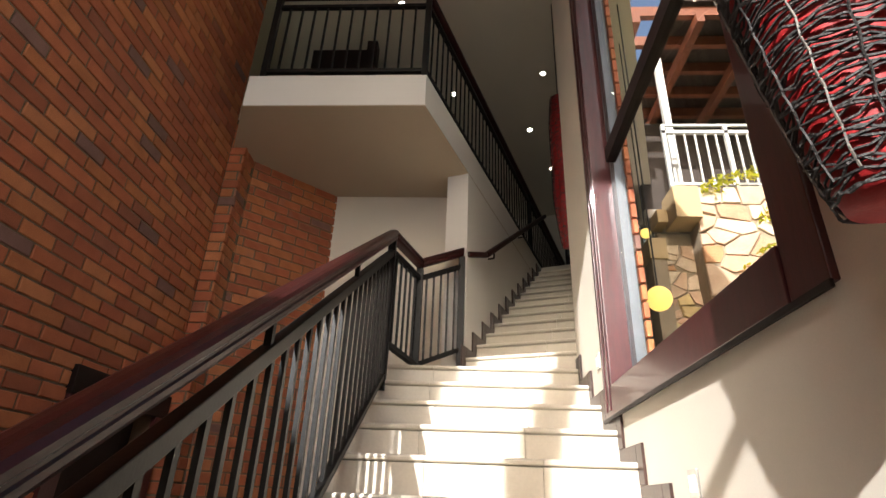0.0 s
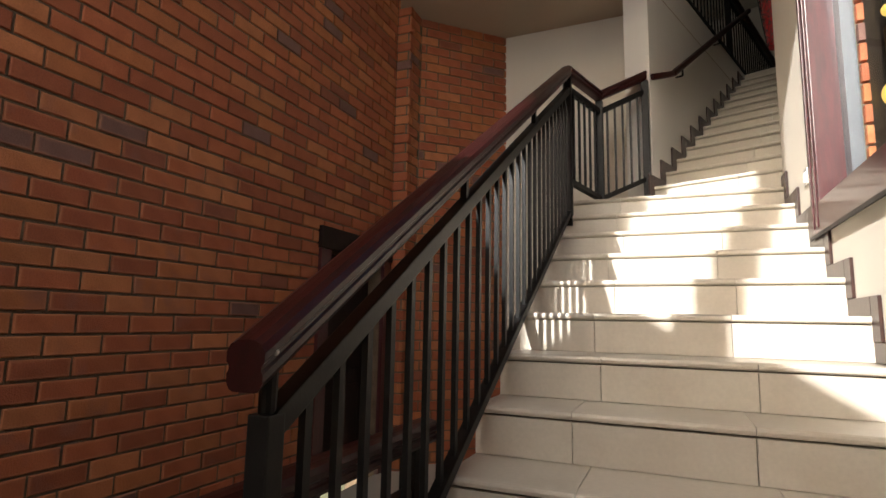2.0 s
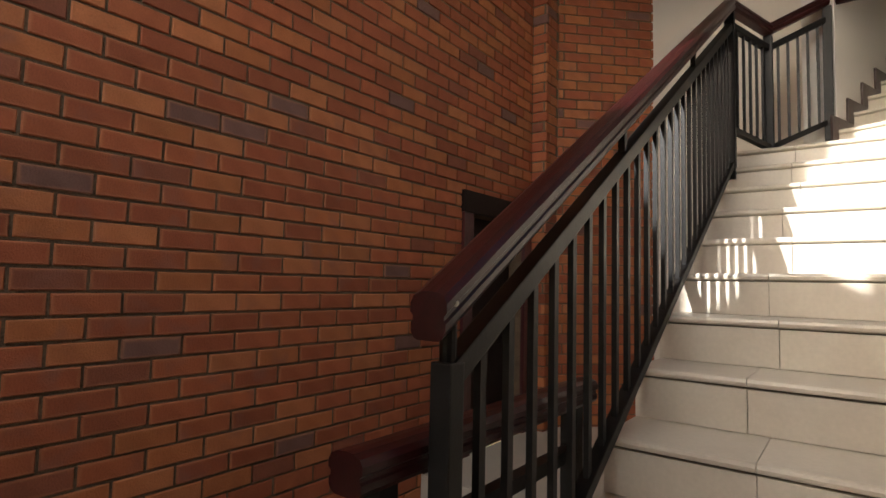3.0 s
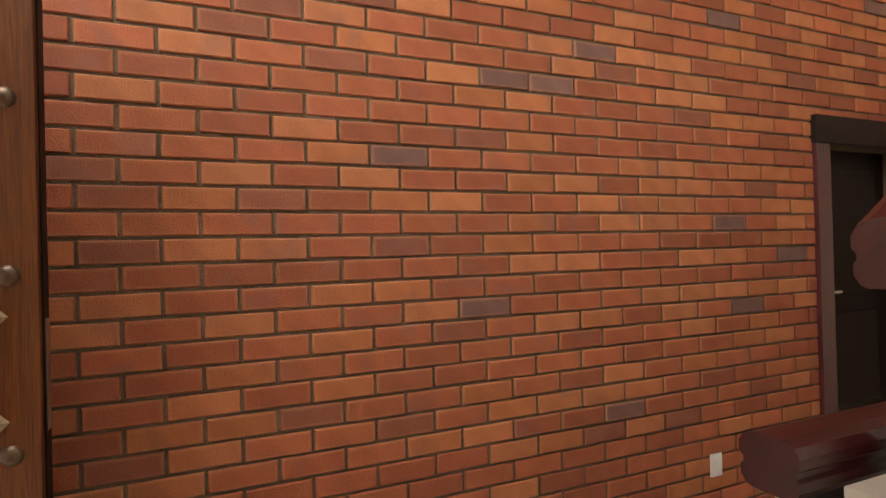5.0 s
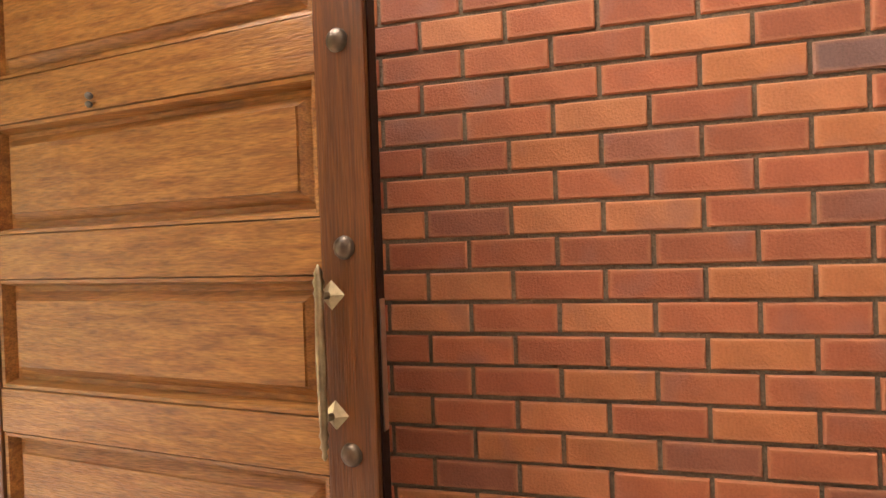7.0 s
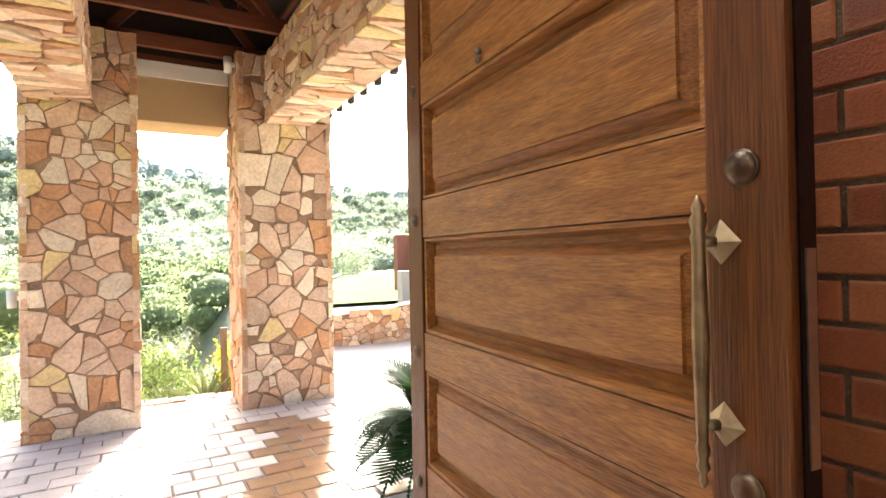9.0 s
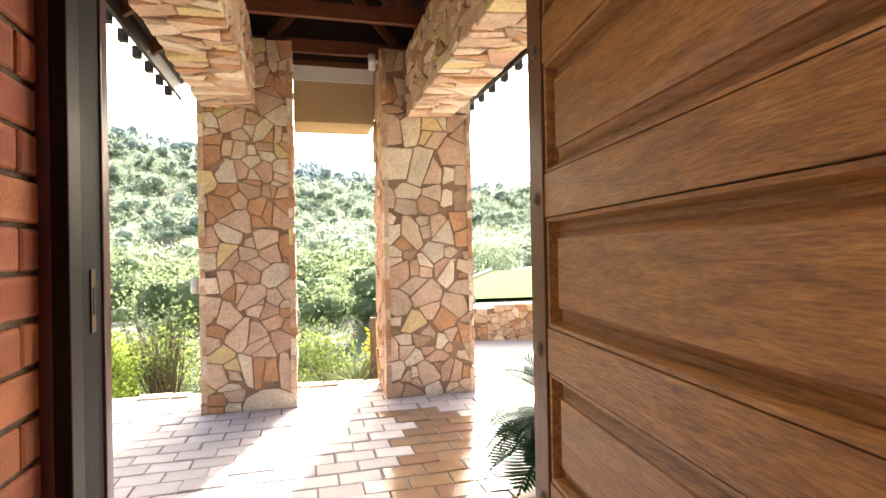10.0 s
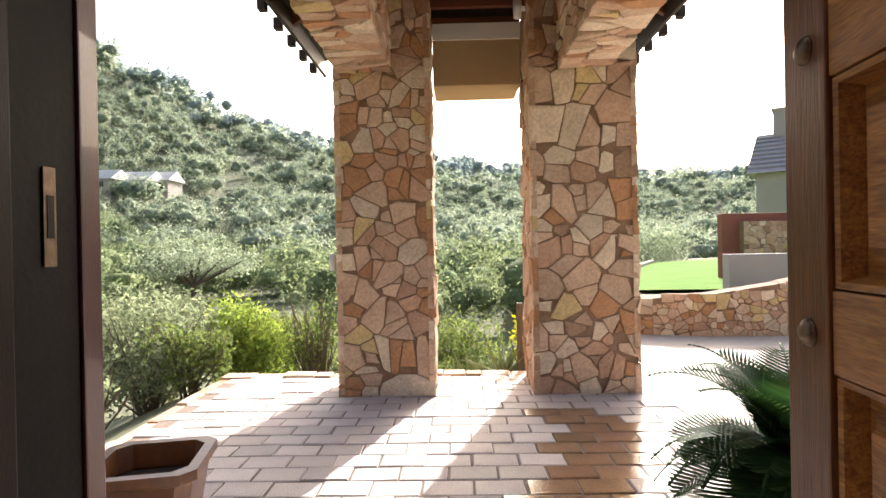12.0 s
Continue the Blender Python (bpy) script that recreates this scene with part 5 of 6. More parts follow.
structure("lawn", b, M_LAWN, "bright mown green lawn")
kerb = group_of("lawn_kerb", (-7, -18, 0), "curved pale stone kerb along the lawn", kind="structure")
kp = [Vector((-5.5, -13.6, 0.02)), Vector((-6.2, -17, 0.03)), Vector((-8.1, -22, 0.05)), Vector((-11.9, -30, 0.08))]
for p, q in zip(kp, kp[1:]):
    b = B()
    bar(b, p, q, 0.22, 0.30, bevel=0.03)
    part("kerb_stone", b, M_HOUSE, kerb)

# curved stone wall beyond the driveway
sw = group_of("garden_wall", (-5, -8, 0), "low curved wall of rough sandstone rubble", "wall")
wp = [(-3.30, -8.05, 0.42), (-3.9, -7.75, 0.44), (-4.6, -7.60, 0.50), (-5.4, -7.55, 0.62), (-6.3, -7.6, 0.80), (-7.4, -7.8, 0.95)]
for i, ((x0, y0, h0), (x1, y1, h1)) in enumerate(zip(wp, wp[1:])):
    b = B()
    d = Vector((x1 - x0, y1 - y0, 0))
    nrm = Vector((d.y, -d.x, 0)).normalized()
    if nrm.y < 0:
        nrm = -nrm
    vv = []
    for x, y, h in ((x0, y0, h0), (x1, y1, h1)):
        for off in (0.0, -0.3):
            for z in (-0.2, h):
                vv.append(b.verts.new((x + nrm.x * off, y + nrm.y * off, z)))
    for q in ((0, 1, 5, 4), (2, 6, 7, 3), (1, 3, 7, 5), (0, 4, 6, 2), (0, 2, 3, 1), (4, 5, 7, 6)):
        b.faces.new([vv[t] for t in q])
    bmesh.ops.recalc_face_normals(b, faces=b.faces)
    wseg = part("wall_core", b, M_STONE_MORTAR, sw)
    rubble(wseg, (x0, y0, PZ), d.normalized(), (0, 0, 1), nrm, d.length, max(h0, h1) - PZ, 0.10, 0.085, 200 + i, joined=True, keep=lambda u, v, h0=h0, h1=h1, l=d.length: v < h0 + (h1 - h0) * u / l, deep=0.02)


# ---- plants ----
def leaf_quads(rng, c, rad, n, size, shell=0.55):
    """n small leaves, turned at random, through an ellipsoid that is denser outside. Returns corners."""
    u = rng.normal(size=(n, 3))
    u /= np.linalg.norm(u, axis=1, keepdims=True)
    rr = shell + (1 - shell) * rng.random((n, 1)) ** 0.5
    p = np.asarray(c) + u * rr * np.asarray(rad) * (1 + 0.18 * rng.normal(size=(n, 1)))
    a = rng.normal(size=(n, 3))
    a /= np.linalg.norm(a, axis=1, keepdims=True)
    q = np.cross(a, rng.normal(size=(n, 3)))
    q /= np.linalg.norm(q, axis=1, keepdims=True) + 1e-9
    s = size * (0.6 + 0.8 * rng.random((n, 1)))
    return np.stack([p - a * s, p + q * s * 0.45, p + a * s, p - q * s * 0.45], axis=1)


def quads_mesh(name, quads, material):
    v = quads.reshape(-1, 3)
    k = len(quads)
    me = bpy.data.meshes.new(name)
    me.vertices.add(4 * k)
    me.vertices.foreach_set("co", np.ascontiguousarray(v, dtype=np.float32).ravel())
    me.loops.add(4 * k)
    me.loops.foreach_set("vertex_index", np.arange(4 * k, dtype=np.int32))
    me.polygons.add(k)
    me.polygons.foreach_set("loop_start", np.arange(0, 4 * k, 4, dtype=np.int32))
    me.update(calc_edges=True)
    me.materials.append(material)
    return me


def bush(x, y, w, h, material, n, size, seed, label, category="shrub", twigs=14, lumps=9):
    rng = np.random.default_rng(seed)
    z = ground_z(x, y)
    g = group_of("shrub", (x, y, z), label, category)
    qs = []
    b = B()
    for i in range(lumps):
        th, rr = rng.random() * math.tau, math.sqrt(rng.random()) * 0.62
        cz = z + h * (0.38 + 0.40 * rng.random())
        c = (x + w * rr * math.cos(th), y + w * rr * math.sin(th), cz)
        s = 0.28 + 0.22 * rng.random()
        qs.append(leaf_quads(rng, c, (w * s, w * s, h * s * 0.75), n // lumps, size))
    for i in range(twigs):
        th, rr = rng.random() * math.tau, 0.2 + 0.7 * rng.random()
        tip = Vector((x + w * rr * math.cos(th), y + w * rr * math.sin(th), z + h * (0.55 + 0.5 * rng.random())))
        mid = Vector((x, y, z)).lerp(tip, 0.5) + Vector((rng.normal() * 0.05, rng.normal() * 0.05, 0.05))
        cyl(b, (x + rng.normal() * 0.05, y + rng.normal() * 0.05, z - 0.1), mid, 0.012, 0.008, n=5)
        cyl(b, mid, tip, 0.008, 0.003, n=5)
    part("stem", b, M_TWIG, g)
    o = new("foliage", quads_mesh("foliage", np.concatenate(qs), material))
    o.parent = g
    o.matrix_parent_inverse = Matrix.Translation(-g.location)


bush(1.05, -7.5, 0.56, 1.25, M_LEAF_LIME, 9000, 0.028, 1, "rounded lime green flowering shrub on the slope")
bush(0.25, -7.7, 0.55, 1.35, M_LEAF_OLIVE, 1500, 0.028, 2, "sparse twiggy shrub with small olive leaves", twigs=60)
bush(1.75, -6.6, 0.8, 1.05, M_LEAF_GREY, 5200, 0.030, 3, "soft grey-green shrub on the slope", twigs=30)
bush(2.4, -8.0, 0.9, 1.5, M_LEAF_GREY, 5600, 0.034, 4, "tall grey-green feathery shrub", twigs=30)
bush(1.45, -5.1, 0.55, 0.75, M_LEAF_GREY, 2600, 0.026, 5, "low grey-green shrub beside the paving", twigs=24)
bush(1.15, -6.3, 0.5, 0.7, M_LEAF_OLIVE, 2200, 0.026, 6, "low olive shrub beside the paving", twigs=24)
bush(3.2, -9.5, 1.2, 2.1, M_LEAF_GREY, 6000, 0.040, 7, "tall grey-green leafy shrub on slope", twigs=24)
bush(-1.45, -9.4, 0.85, 1.7, M_LEAF_OLIVE, 6000, 0.032, 8, "dense olive green shrub behind the columns", twigs=40)
bush(-2.35, -7.0, 0.38, 0.95, M_LEAF_YELLOW, 3000, 0.030, 9, "bright yellow-green shrub behind the column")
bush(-1.1, -7.6, 0.5, 0.6, M_LEAF_OLIVE, 1600, 0.026, 10, "low mixed ground plants in the rockery")
bush(0.1, -9.6, 1.0, 1.6, M_LEAF_GREY, 4200, 0.036, 12, "grey-green shrub in the valley", twigs=30)
bush(-3.0, -10.8, 0.9, 1.5, M_LEAF_DARK, 4200, 0.04, 13, "dark green shrub below the drive")
bush(4.6, -12.0, 1.6, 2.6, M_LEAF_GREY, 5000, 0.05, 14, "large grey-green bush on the slope")
bush(2.6, -13.5, 1.6, 2.0, M_LEAF_OLIVE, 5000, 0.05, 15, "large olive bush on the slope")


def aloe(x, y, n, length, seed):
    z = ground_z(x, y)
    g = group_of("aloe", (x, y, z), "grey-green aloe rosette with pointed fleshy leaves", "aloe")
    rnd = random.Random(seed)
    for i in range(n):
        th, el = i * 2.4, rnd.uniform(0.3, 1.2)
        d = Vector((math.cos(th) * math.cos(el), math.sin(th) * math.cos(el), math.sin(el)))
        b = B()
        cyl(b, (x, y, z + 0.12), Vector((x, y, z + 0.12)) + d * length * rnd.uniform(0.7, 1), 0.028, 0.002, n=6)
        part("leaf", b, M_LEAF_GREY, g)


aloe(-1.95, -6.55, 18, 0.5, 1)
aloe(-1.60, -6.9, 14, 0.4, 2)
post = group_of("timber_post", (-2.17, -6.55, 0), "short weathered timber posts behind the column", "post")
for dx in (0, 0.11):
    b = B()
    cyl(b, (-2.12 - dx, -6.45, -0.5), (-2.12 - dx, -6.45, 0.55), 0.035, n=8)
    part("stake", b, M_TWIG, post)
rnd = random.Random(3)
rocks = group_of("rockery_stones", (-1.5, -6.6, -0.1), "scattered pale garden stones behind the columns", "stones")
for i in range(26):
    x, y = rnd.uniform(-2.0, -0.4), rnd.uniform(-7.6, -6.05)
    b = B()
    r = rnd.uniform(0.05, 0.13)
    ball(b, (x, y, ground_z(x, y) + r * 0.3), r, (1, rnd.uniform(0.7, 1.2), 0.6), 8, 6)
    for v in b.verts:
        v.co += Vector((rnd.uniform(-1, 1), rnd.uniform(-1, 1), rnd.uniform(-1, 1))) * r * 0.14
    part("stone", b, M_STONE, rocks)


def tree(x, y, h, w, material, seed, label):
    rng = np.random.default_rng(seed)
    z = ground_z(x, y)
    g = group_of("tree", (x, y, z), label, "tree")
    b = B()
    cyl(b, (x, y, z - 0.3), (x + 0.1, y, z + h * 0.35), 0.05 * h, 0.035 * h, n=8)
    qs = []
    for i in range(14):
        th, rr = rng.random() * math.tau, 0.2 + 0.75 * rng.random()
        c = Vector((x + w * rr * math.cos(th), y + w * rr * math.sin(th), z + h * (0.55 + 0.33 * rng.random() * (1.2 - rr))))
        cyl(b, (x + 0.1, y, z + h * 0.33), c, 0.018 * h, 0.006 * h, n=6)
        qs.append(leaf_quads(rng, c, (w * 0.34, w * 0.34, h * 0.15), 420, 0.018 * h))
    part("trunk", b, M_TRUNK, g)
    o = new("crown", quads_mesh("crown", np.concatenate(qs), material))
    o.parent = g
    o.matrix_parent_inverse = Matrix.Translation(-g.location)


tree(13.2, -31, 4.6, 3.0, M_LEAF_HAZED, 21, "spreading olive green tree in a clearing")
rng = np.random.default_rng(8)
ico = bmesh.new()
bmesh.ops.create_icosphere(ico, subdivisions=1, radius=1.0)
ICO_V = np.array([v.co[:] for v in ico.verts])
ICO_F = np.array([[v.index for v in f.verts] for f in ico.faces])
ico.free()
# mid and far woods carry the haze of distance in their base colours
for name, d0, d1, count, matl, cmat, lab in (("near_woods", 20, 60, 380, M_LEAF_DARK, M_CANOPY_NEAR, "dense dark green bushveld trees in the valley"), ("mid_woods", 50, 130, 1650, M_LEAF_HAZED, M_CANOPY_MID_HAZED, "dense woods on the hillside, olive green paled for haze"), ("far_woods", 120, 330, 1700, M_LEAF_HAZED2, M_CANOPY_FAR_HAZED, "distant woods on the hills, pale bluish with painted haze")):
    qs, bv, bf, nb = [], [], [], 0
    for i in range(count):
        d = d0 + (d1 - d0) * rng.random() ** 0.8
        s = -0.75 + 1.75 * rng.random()
        x, y = -1.5 + s * d, -1.0 - d
        if name == "near_woods" and ((s < -0.22) or (0.28 < s < 0.66 and d < 36) or (x < -4 and d < 45)):
            continue
        if name != "near_woods" and s < -0.30 and d < 62 and -40 < y:
            continue
        z = ground_z(x, y)
        h = (1.7 + 2.9 * rng.random() ** 1.5) * (1 + (d > 125) * 0.7)
        w = h * (0.6 + 0.4 * rng.random())
        for k in range(3):
            th = rng.random() * math.tau
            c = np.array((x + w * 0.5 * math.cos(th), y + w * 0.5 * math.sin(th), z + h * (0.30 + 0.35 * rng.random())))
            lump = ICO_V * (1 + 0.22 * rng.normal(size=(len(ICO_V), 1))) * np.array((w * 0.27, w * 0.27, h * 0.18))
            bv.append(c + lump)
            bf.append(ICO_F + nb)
            nb += len(ICO_V)
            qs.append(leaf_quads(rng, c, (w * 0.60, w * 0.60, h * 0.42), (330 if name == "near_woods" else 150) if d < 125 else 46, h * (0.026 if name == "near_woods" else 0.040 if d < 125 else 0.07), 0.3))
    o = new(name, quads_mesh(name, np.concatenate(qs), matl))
    tagged(o, lab, "woods", kind="stuff")
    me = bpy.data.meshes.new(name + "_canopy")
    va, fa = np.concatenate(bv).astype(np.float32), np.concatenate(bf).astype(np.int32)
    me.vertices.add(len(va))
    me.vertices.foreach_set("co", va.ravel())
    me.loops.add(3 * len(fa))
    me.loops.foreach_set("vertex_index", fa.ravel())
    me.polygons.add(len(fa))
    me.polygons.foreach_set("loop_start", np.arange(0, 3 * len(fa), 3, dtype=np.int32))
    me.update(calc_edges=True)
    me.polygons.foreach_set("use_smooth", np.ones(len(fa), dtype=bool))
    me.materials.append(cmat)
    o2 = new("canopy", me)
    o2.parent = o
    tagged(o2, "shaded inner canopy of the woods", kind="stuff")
# hedge beyond the lawn
qs = []
for i in range(60):
    t = i / 59
    x, y = -6.8 - 9 * t, -27 - 9 * t
    qs.append(leaf_quads(rng, (x, y, 0.9), (0.9, 0.9, 1.3), 110, 0.10, 0.6))
o = new("lawn_trees", quads_mesh("lawn_trees", np.concatenate(qs), M_LEAF_HAZED))
tagged(o, "row of leafy olive trees beyond the lawn", "trees", kind="stuff")


# ---- far buildings ----
def house(x, y, z, w, d, h, ridge, wall_m, roof_m, label, chimney=False):
    g = group_of("house", TURNED[0] @ Vector((x, y, z)) if TURNED[0] else (x, y, z), label, "house")
    b = B()
    box(b, x - w / 2, x + w / 2, y - d / 2, y + d / 2, z - 1.5, z + h)
    part("wall", b, wall_m, g)
    b = B()
    e = 0.35
    p = [(-w / 2 - e, -d / 2 - e, h - 0.1), (w / 2 + e, -d / 2 - e, h - 0.1), (w / 2 + e, d / 2 + e, h - 0.1), (-w / 2 - e, d / 2 + e, h - 0.1), (-w / 2 - e, 0, h + ridge), (w / 2 + e, 0, h + ridge)]
    v = [b.verts.new((x + a, y + c, z + q)) for a, c, q in p]
    for q in ((0, 1, 5, 4), (2, 3, 4, 5), (0, 4, 3), (1, 2, 5), (3, 2, 1, 0)):
        b.faces.new([v[i] for i in q])
    r = part("roof", b, roof_m, g)
    for k in range(1, 9):
        for sg in (-1, 1):
            t = k / 9
            b = B()
            box(b, x - w / 2 - e, x + w / 2 + e, y + sg * (d / 2 + e) * (1 - t) - 0.04, y + sg * (d / 2 + e) * (1 - t) + 0.04, z + h - 0.1 + (ridge + 0.1) * t, z + h - 0.05 + (ridge + 0.1) * t)
            part("shingle_course", b, roof_m, r)
    for k in (-0.25, 0.25):
        b = B()
        box(b, x + w * k - 0.4, x + w * k + 0.4, y + d / 2 + 0.002, y + d / 2 + 0.05, z + h * 0.35, z + h * 0.75)
        part("window", b, M_DARKWOOD, g)
    if chimney:
        b = B()
        box(b, x + w * 0.36, x + w * 0.36 + 0.7, y - 0.35, y + 0.35, z + h, z + h + ridge + 1.1)
        c = part("chimney", b, wall_m, r)
        b = B()
        box(b, x + w * 0.36 - 0.08, x + w * 0.36 + 0.78, y - 0.43, y + 0.43, z + h + ridge + 1.101, z + h + ridge + 1.22)
        part("chimney_cap", b, wall_m, c)


TURNED[0] = pose(-20.75, -27.0, 0, 0, 0, -37)
house(0, 0, 0.2, 8.0, 6.0, 4.2, 2.2, M_HOUSE, M_ROOFTILE, "grey plastered neighbouring house with pale tiled roof and chimney", True)
TURNED[0] = None
for sx, w in ((0.60, 5.5), (0.665, 5.0), (0.55, 4.0)):
    dd_ = 36.0
    while dd_ < 110 and ground_z(-1.5 + sx * dd_, -1 - dd_) < 1.1 + 0.105 * dd_:
        dd_ += 1.0
    hx, hy_ = -1.5 + sx * dd_, -1 - dd_
    house(hx, hy_, ground_z(hx, hy_) + 0.1, w, 4, 1.9, 1.3, M_HOUSE, M_WHITE, "pale house with light roof on hillside")
for x0, x1, y0, y1, z0, z1, m, nm, lab in ((-13.5, -9.35, -17.5, -17.2, -0.2, 1.95, M_REDWALL, "garden_screen", "red-brown plastered screen wall by the lawn"), (-9.5, -7.35, -13.1, -12.8, -0.2, 0.85, M_HOUSE, "low_wall", "low grey plastered wall by the lawn")):
    b = B()
    box(b, x0, x1, y0, y1, z0, z1, 0.02)
    thing(nm, b, m, lab, "wall")

b = B()
box(b, -12.6, -9.85, -17.19, -16.95, -0.2, 1.70)
scr = thing("stone_panel_wall", b, M_STONE_MORTAR, "low rubble stone panel before the red-brown screen wall", "wall")
rubble(scr, (-9.85, -16.95, 0.0), (-1, 0, 0), (0, 0, 1), (0, 1, 0), 2.75, 1.70, 0.20, 0.15, 410, joined=True, deep=0.02)

# ---- courtyard outside the stair window ----
ter = group_of("terrace_wall", (3.3, 6.2, 0), "sunlit rubble stone terrace wall outside the window", "wall")
b = B()
box(b, 2.62, 5.2, 6.04, 6.6, -1, 5.34)
tw = part("wall_core", b, M_COURT_MORTAR, ter)
rubble(tw, (2.62, 6.04, 3.0), (1, 0, 0), (0, 0, 1), (0, -1, 0), 2.5, 2.34, 0.27, 0.21, 301, deep=0.035, gap=0.008)
b = B()
box(b, 2.20, 2.619, 6.30, 6.6, -1, 4.80)
low_w = part("return_wall", b, M_COURT_MORTAR, ter)
rubble(low_w, (2.20, 6.30, 3.0), (1, 0, 0), (0, 0, 1), (0, -1, 0), 0.419, 1.62, 0.17, 0.15, 305, deep=0.03, gap=0.007)
b = B()
box(b, 2.31, 2.63, 5.86, 6.29, 4.81, 5.26, 0.012)
part("pier_cap", b, M_LINTEL, ter, "ochre plastered block")
b = B()
box(b, 2.16, 2.30, 6.10, 6.40, 4.86, 5.05, 0.02)
part("pier_cap", b, M_LINTEL, ter, "ochre plastered block")
b = B()
box(b, 1.95, 2.17, 5.95, 6.25, 4.28, 4.56, 0.012)
part("pier_cap", b, M_LINTEL, ter, "ochre plastered block")
b = B()
box(b, 1.97, 2.15, 5.97, 6.23, -1, 4.279)
part("pier", b, M_COURT_MORTAR, ter)
tr = group_of("terrace_railing", (3.3, 6.1, 5.34), "grey-white painted steel railing on the terrace wall", "railing")
for z, th in ((5.44, 0.035), (6.28, 0.05), (6.40, 0.03)):
    b = B()
    bar(b, (2.40, 6.12, z), (5.0, 6.12, z), th, th)
    part("bar", b, M_RAILWHITE, tr)
for i in range(19):
    b = B()
    xx = 2.42 + i * 0.14
    w = 0.05 if i % 6 == 0 else 0.022
    bar(b, (xx, 6.12, 5.26 if i < 2 else 5.34), (xx, 6.12, 6.40 if i % 6 == 0 else 6.28), w, w, up=(0, 1, 0))
    part("baluster" if i % 6 else "post", b, M_RAILWHITE, tr)
b = B()
bar(b, (1.9, 6.9, 5.20), (2.42, 6.9, 5.20), 0.04, 0.04)
bar(b, (1.9, 6.9, 4.45), (2.42, 6.9, 4.45), 0.04, 0.04)
part("bar", b, M_GREYFRAME, tr, "blue-grey lower railing")
for i in range(4):
    b = B()
    bar(b, (1.95 + i * 0.14, 6.9, 4.3), (1.95 + i * 0.14, 6.9, 5.20), 0.025, 0.025, up=(0, 1, 0))
    part("baluster", b, M_GREYFRAME, tr)
b = B()
box(b, 2.66, 2.76, 6.55, 6.65, 5.34, 8.6, 0.008)
thing("verandah_post", b, M_RAILWHITE, "white verandah post behind the terrace railing", "post")
vh = group_of("verandah", (4, 8, 4), "shaded verandah with brown roof beams behind the terrace", "building")
# back and gable walls: the verandah's shade is put into their near-black brown
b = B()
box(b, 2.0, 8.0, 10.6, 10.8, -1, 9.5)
part("back_wall", b, M_DARK_BOARDS_SHADE, vh)
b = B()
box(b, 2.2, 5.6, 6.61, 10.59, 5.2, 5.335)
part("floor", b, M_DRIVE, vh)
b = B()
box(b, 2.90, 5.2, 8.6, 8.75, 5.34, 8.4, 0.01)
part("gable_wall", b, M_DARK_BOARDS_SHADE, vh, "gable wall with verandah shade put into its dark colour")
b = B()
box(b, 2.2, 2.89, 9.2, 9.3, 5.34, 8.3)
part("door", b, M_DARK_BOARDS_SHADE, vh, "dark glazed doors")
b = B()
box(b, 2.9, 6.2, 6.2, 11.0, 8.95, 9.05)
part("roof", b, M_DARK_BOARDS_SHADE, vh)
for i in range(8):
    b = B()
    box(b, 2.2, 6.2, 6.3 + i * 0.62, 6.40 + i * 0.62, 8.74, 8.94)
    part("beam", b, M_TRUSS, vh)
for xx in (2.3, 3.3, 4.3):
    b = B()
    box(b, xx, xx + 0.12, 6.25, 10.5, 8.55, 8.73)
    part("purlin", b, M_TRUSS, vh)
bq = B()
for i in range(40):
    z = WZ0 + 0.15 + i * 0.1
    box(bq, EX + 0.157, EX + 0.185, WY1 - 0.30, WY1 - 0.262, z, z + 0.085, 0.003)
wq = thing("window_brick_reveal", bq, M_BRICKS, "red brick edge outside the window", kind="structure")


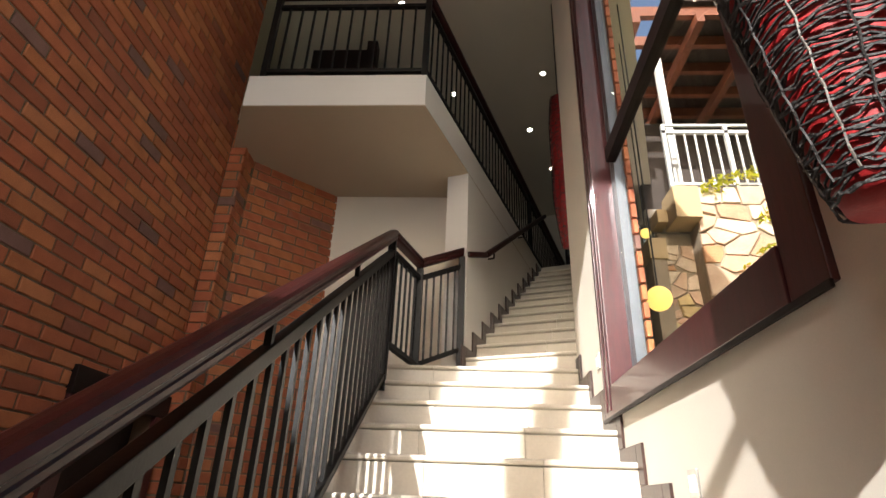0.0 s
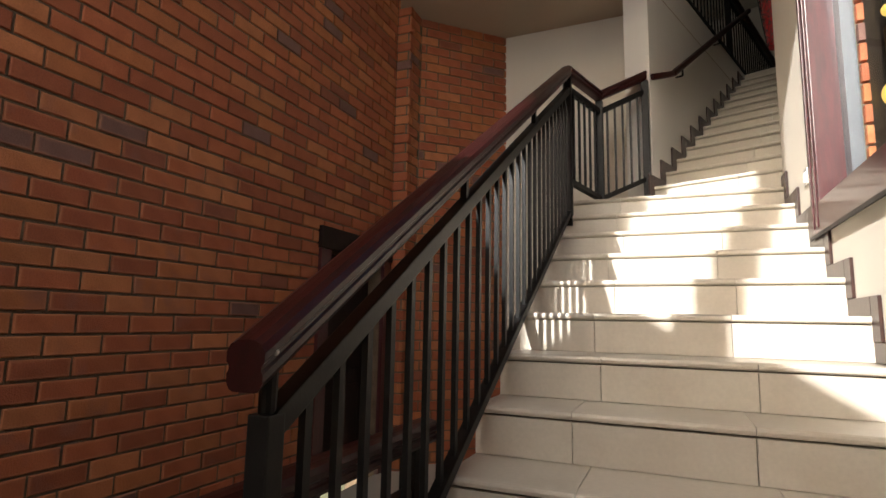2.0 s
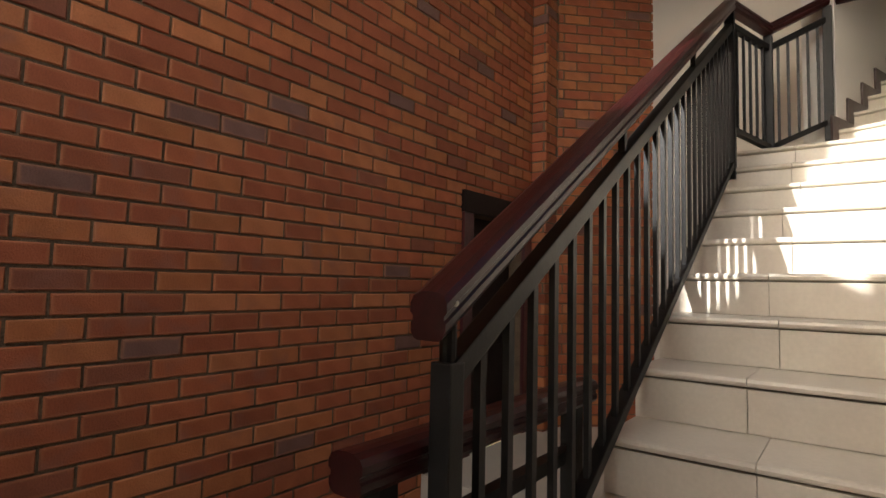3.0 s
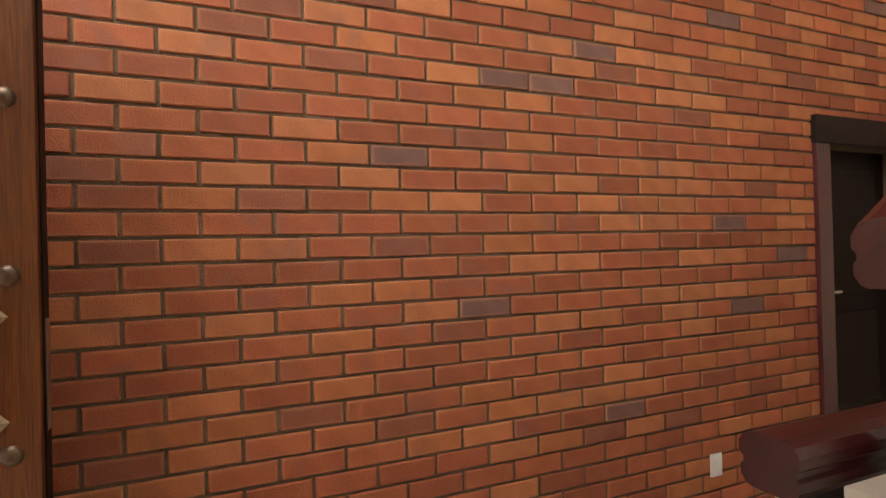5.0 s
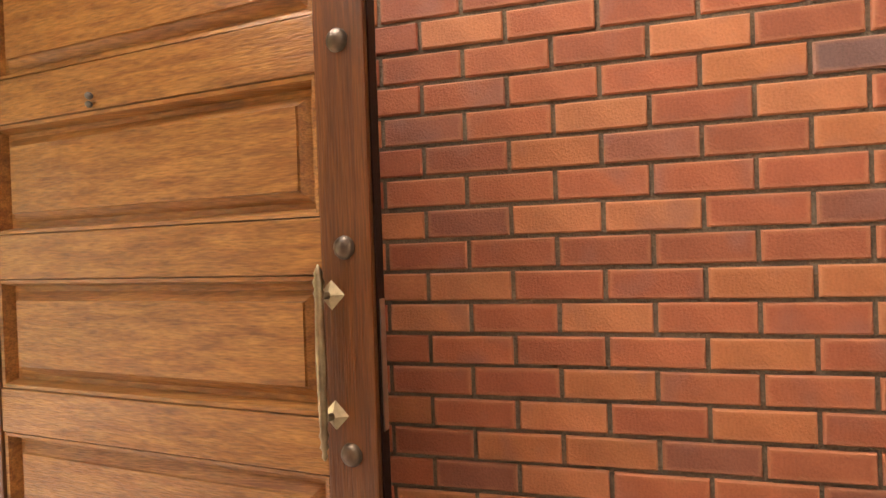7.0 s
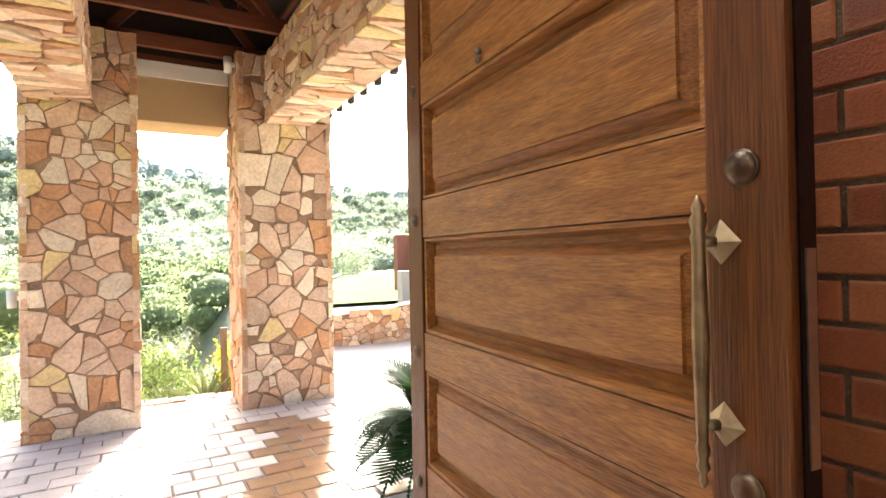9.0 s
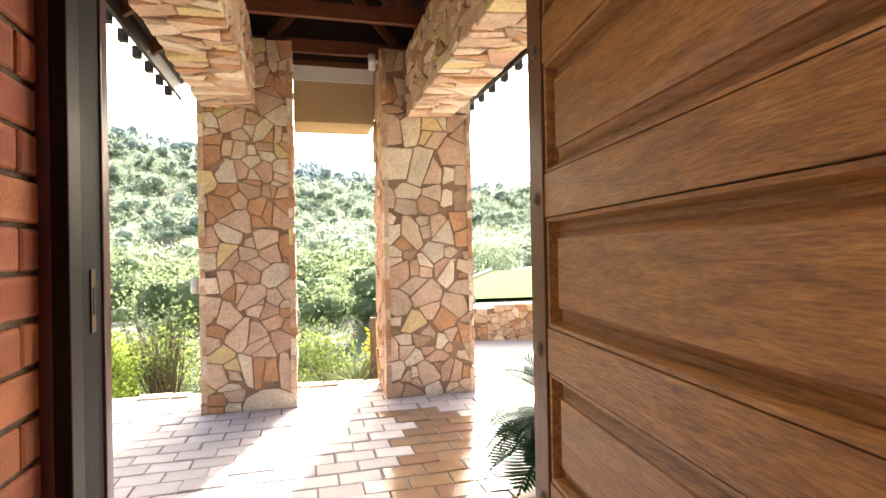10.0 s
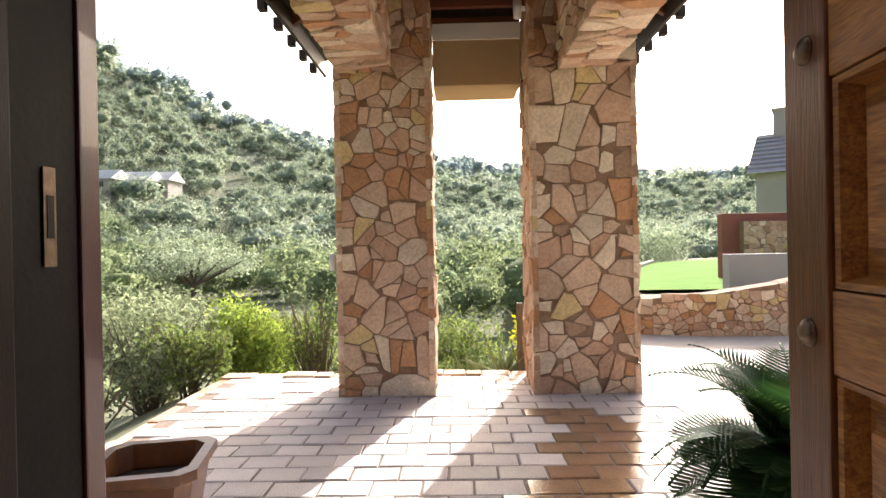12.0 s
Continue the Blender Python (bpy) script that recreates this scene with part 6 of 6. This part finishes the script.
def globe(x, y, z, r):
    g = group_of("globe_lamp", (x, y, z), "round yellow glowing globe lamp", "lamp", "globe lamps")
    b = B()
    ball(b, (x, y, z), r, u=24, v=16)
    part("globe", b, M_GLOBE, g, smooth=True)
    b = B()
    cyl(b, (x, y, z + r), (x, y, 9.0), 0.008, n=6)
    part("cord", b, M_WEAVE, g)


globe(1.50, 4.6, 3.26, 0.115)
globe(1.67, 5.2, 4.23, 0.055)
creeper = []
for c in ((3.05, 5.96, 5.42), (3.35, 5.95, 5.50), (2.85, 5.97, 5.30), (3.45, 5.96, 4.42), (3.20, 5.96, 4.15), (3.55, 5.96, 4.9)):
    creeper.append(leaf_quads(rng, c, (0.20, 0.08, 0.11), 70, 0.035, 0.2))
o = new("creeper", quads_mesh("creeper", np.concatenate(creeper), M_LEAF_YELLOW))
tagged(o, "yellow-green creeper over the stone wall", "creeper", kind="stuff")


# ---- brick pieces ----
JOINT0, ZREF = -0.237, 1.662
brick_face(wall_west, (WX, 0, 0), (0, 1, 0), (1, 0, 0), FY, 3.745, 0, CEIL, JOINT0, ZREF, lambda u, z: -0.78 < u < 2.1 and 0.62 < z < 2.32, ((DY0 - 0.115, DY1 + 0.10, 0, DZ + 0.15),))
brick_face(wall_canted, (-2.2, 0, 0), (0, 1, 0), (1, 0, 0), 3.75, 3.96, 0, UP, JOINT0, ZREF, lambda u, z: z > 1.4)
brick_face(wall_canted, (-2.225, 3.745, 0), (1, 0, 0), (0, -1, 0), -0.105, 0.03, 0, UP, 0.0, ZREF, lambda u, z: False)
_d = Vector((0.65, 0.64, 0)).normalized()
brick_face(wall_canted, (-2.193, 3.962, 0), _d, (_d.y, -_d.x, 0), 0, 0.905, 0, 4.3, 0.05, ZREF, lambda u, z: z > 1.4)
brick_face(wall_south, (0, FY, 0), (1, 0, 0), (0, 1, 0), OX1 + 0.245, EX - 0.002, 0, CZ0, OX1 + 0.235, ZREF, lambda u, z: False)
brick_face(pier, (OX1 + 0.010, 0, 0), (0, 1, 0), (-1, 0, 0), -1.652, -1.12, 0, 2.6, -1.566, 1.318, lambda u, z: z < 2.2)
brick_face(pier, (0, -1.112, 0), (1, 0, 0), (0, 1, 0), OX1 + 0.012, OX1 + 0.24, 0, 2.6, OX1 + 0.012, 1.318, lambda u, z: False)
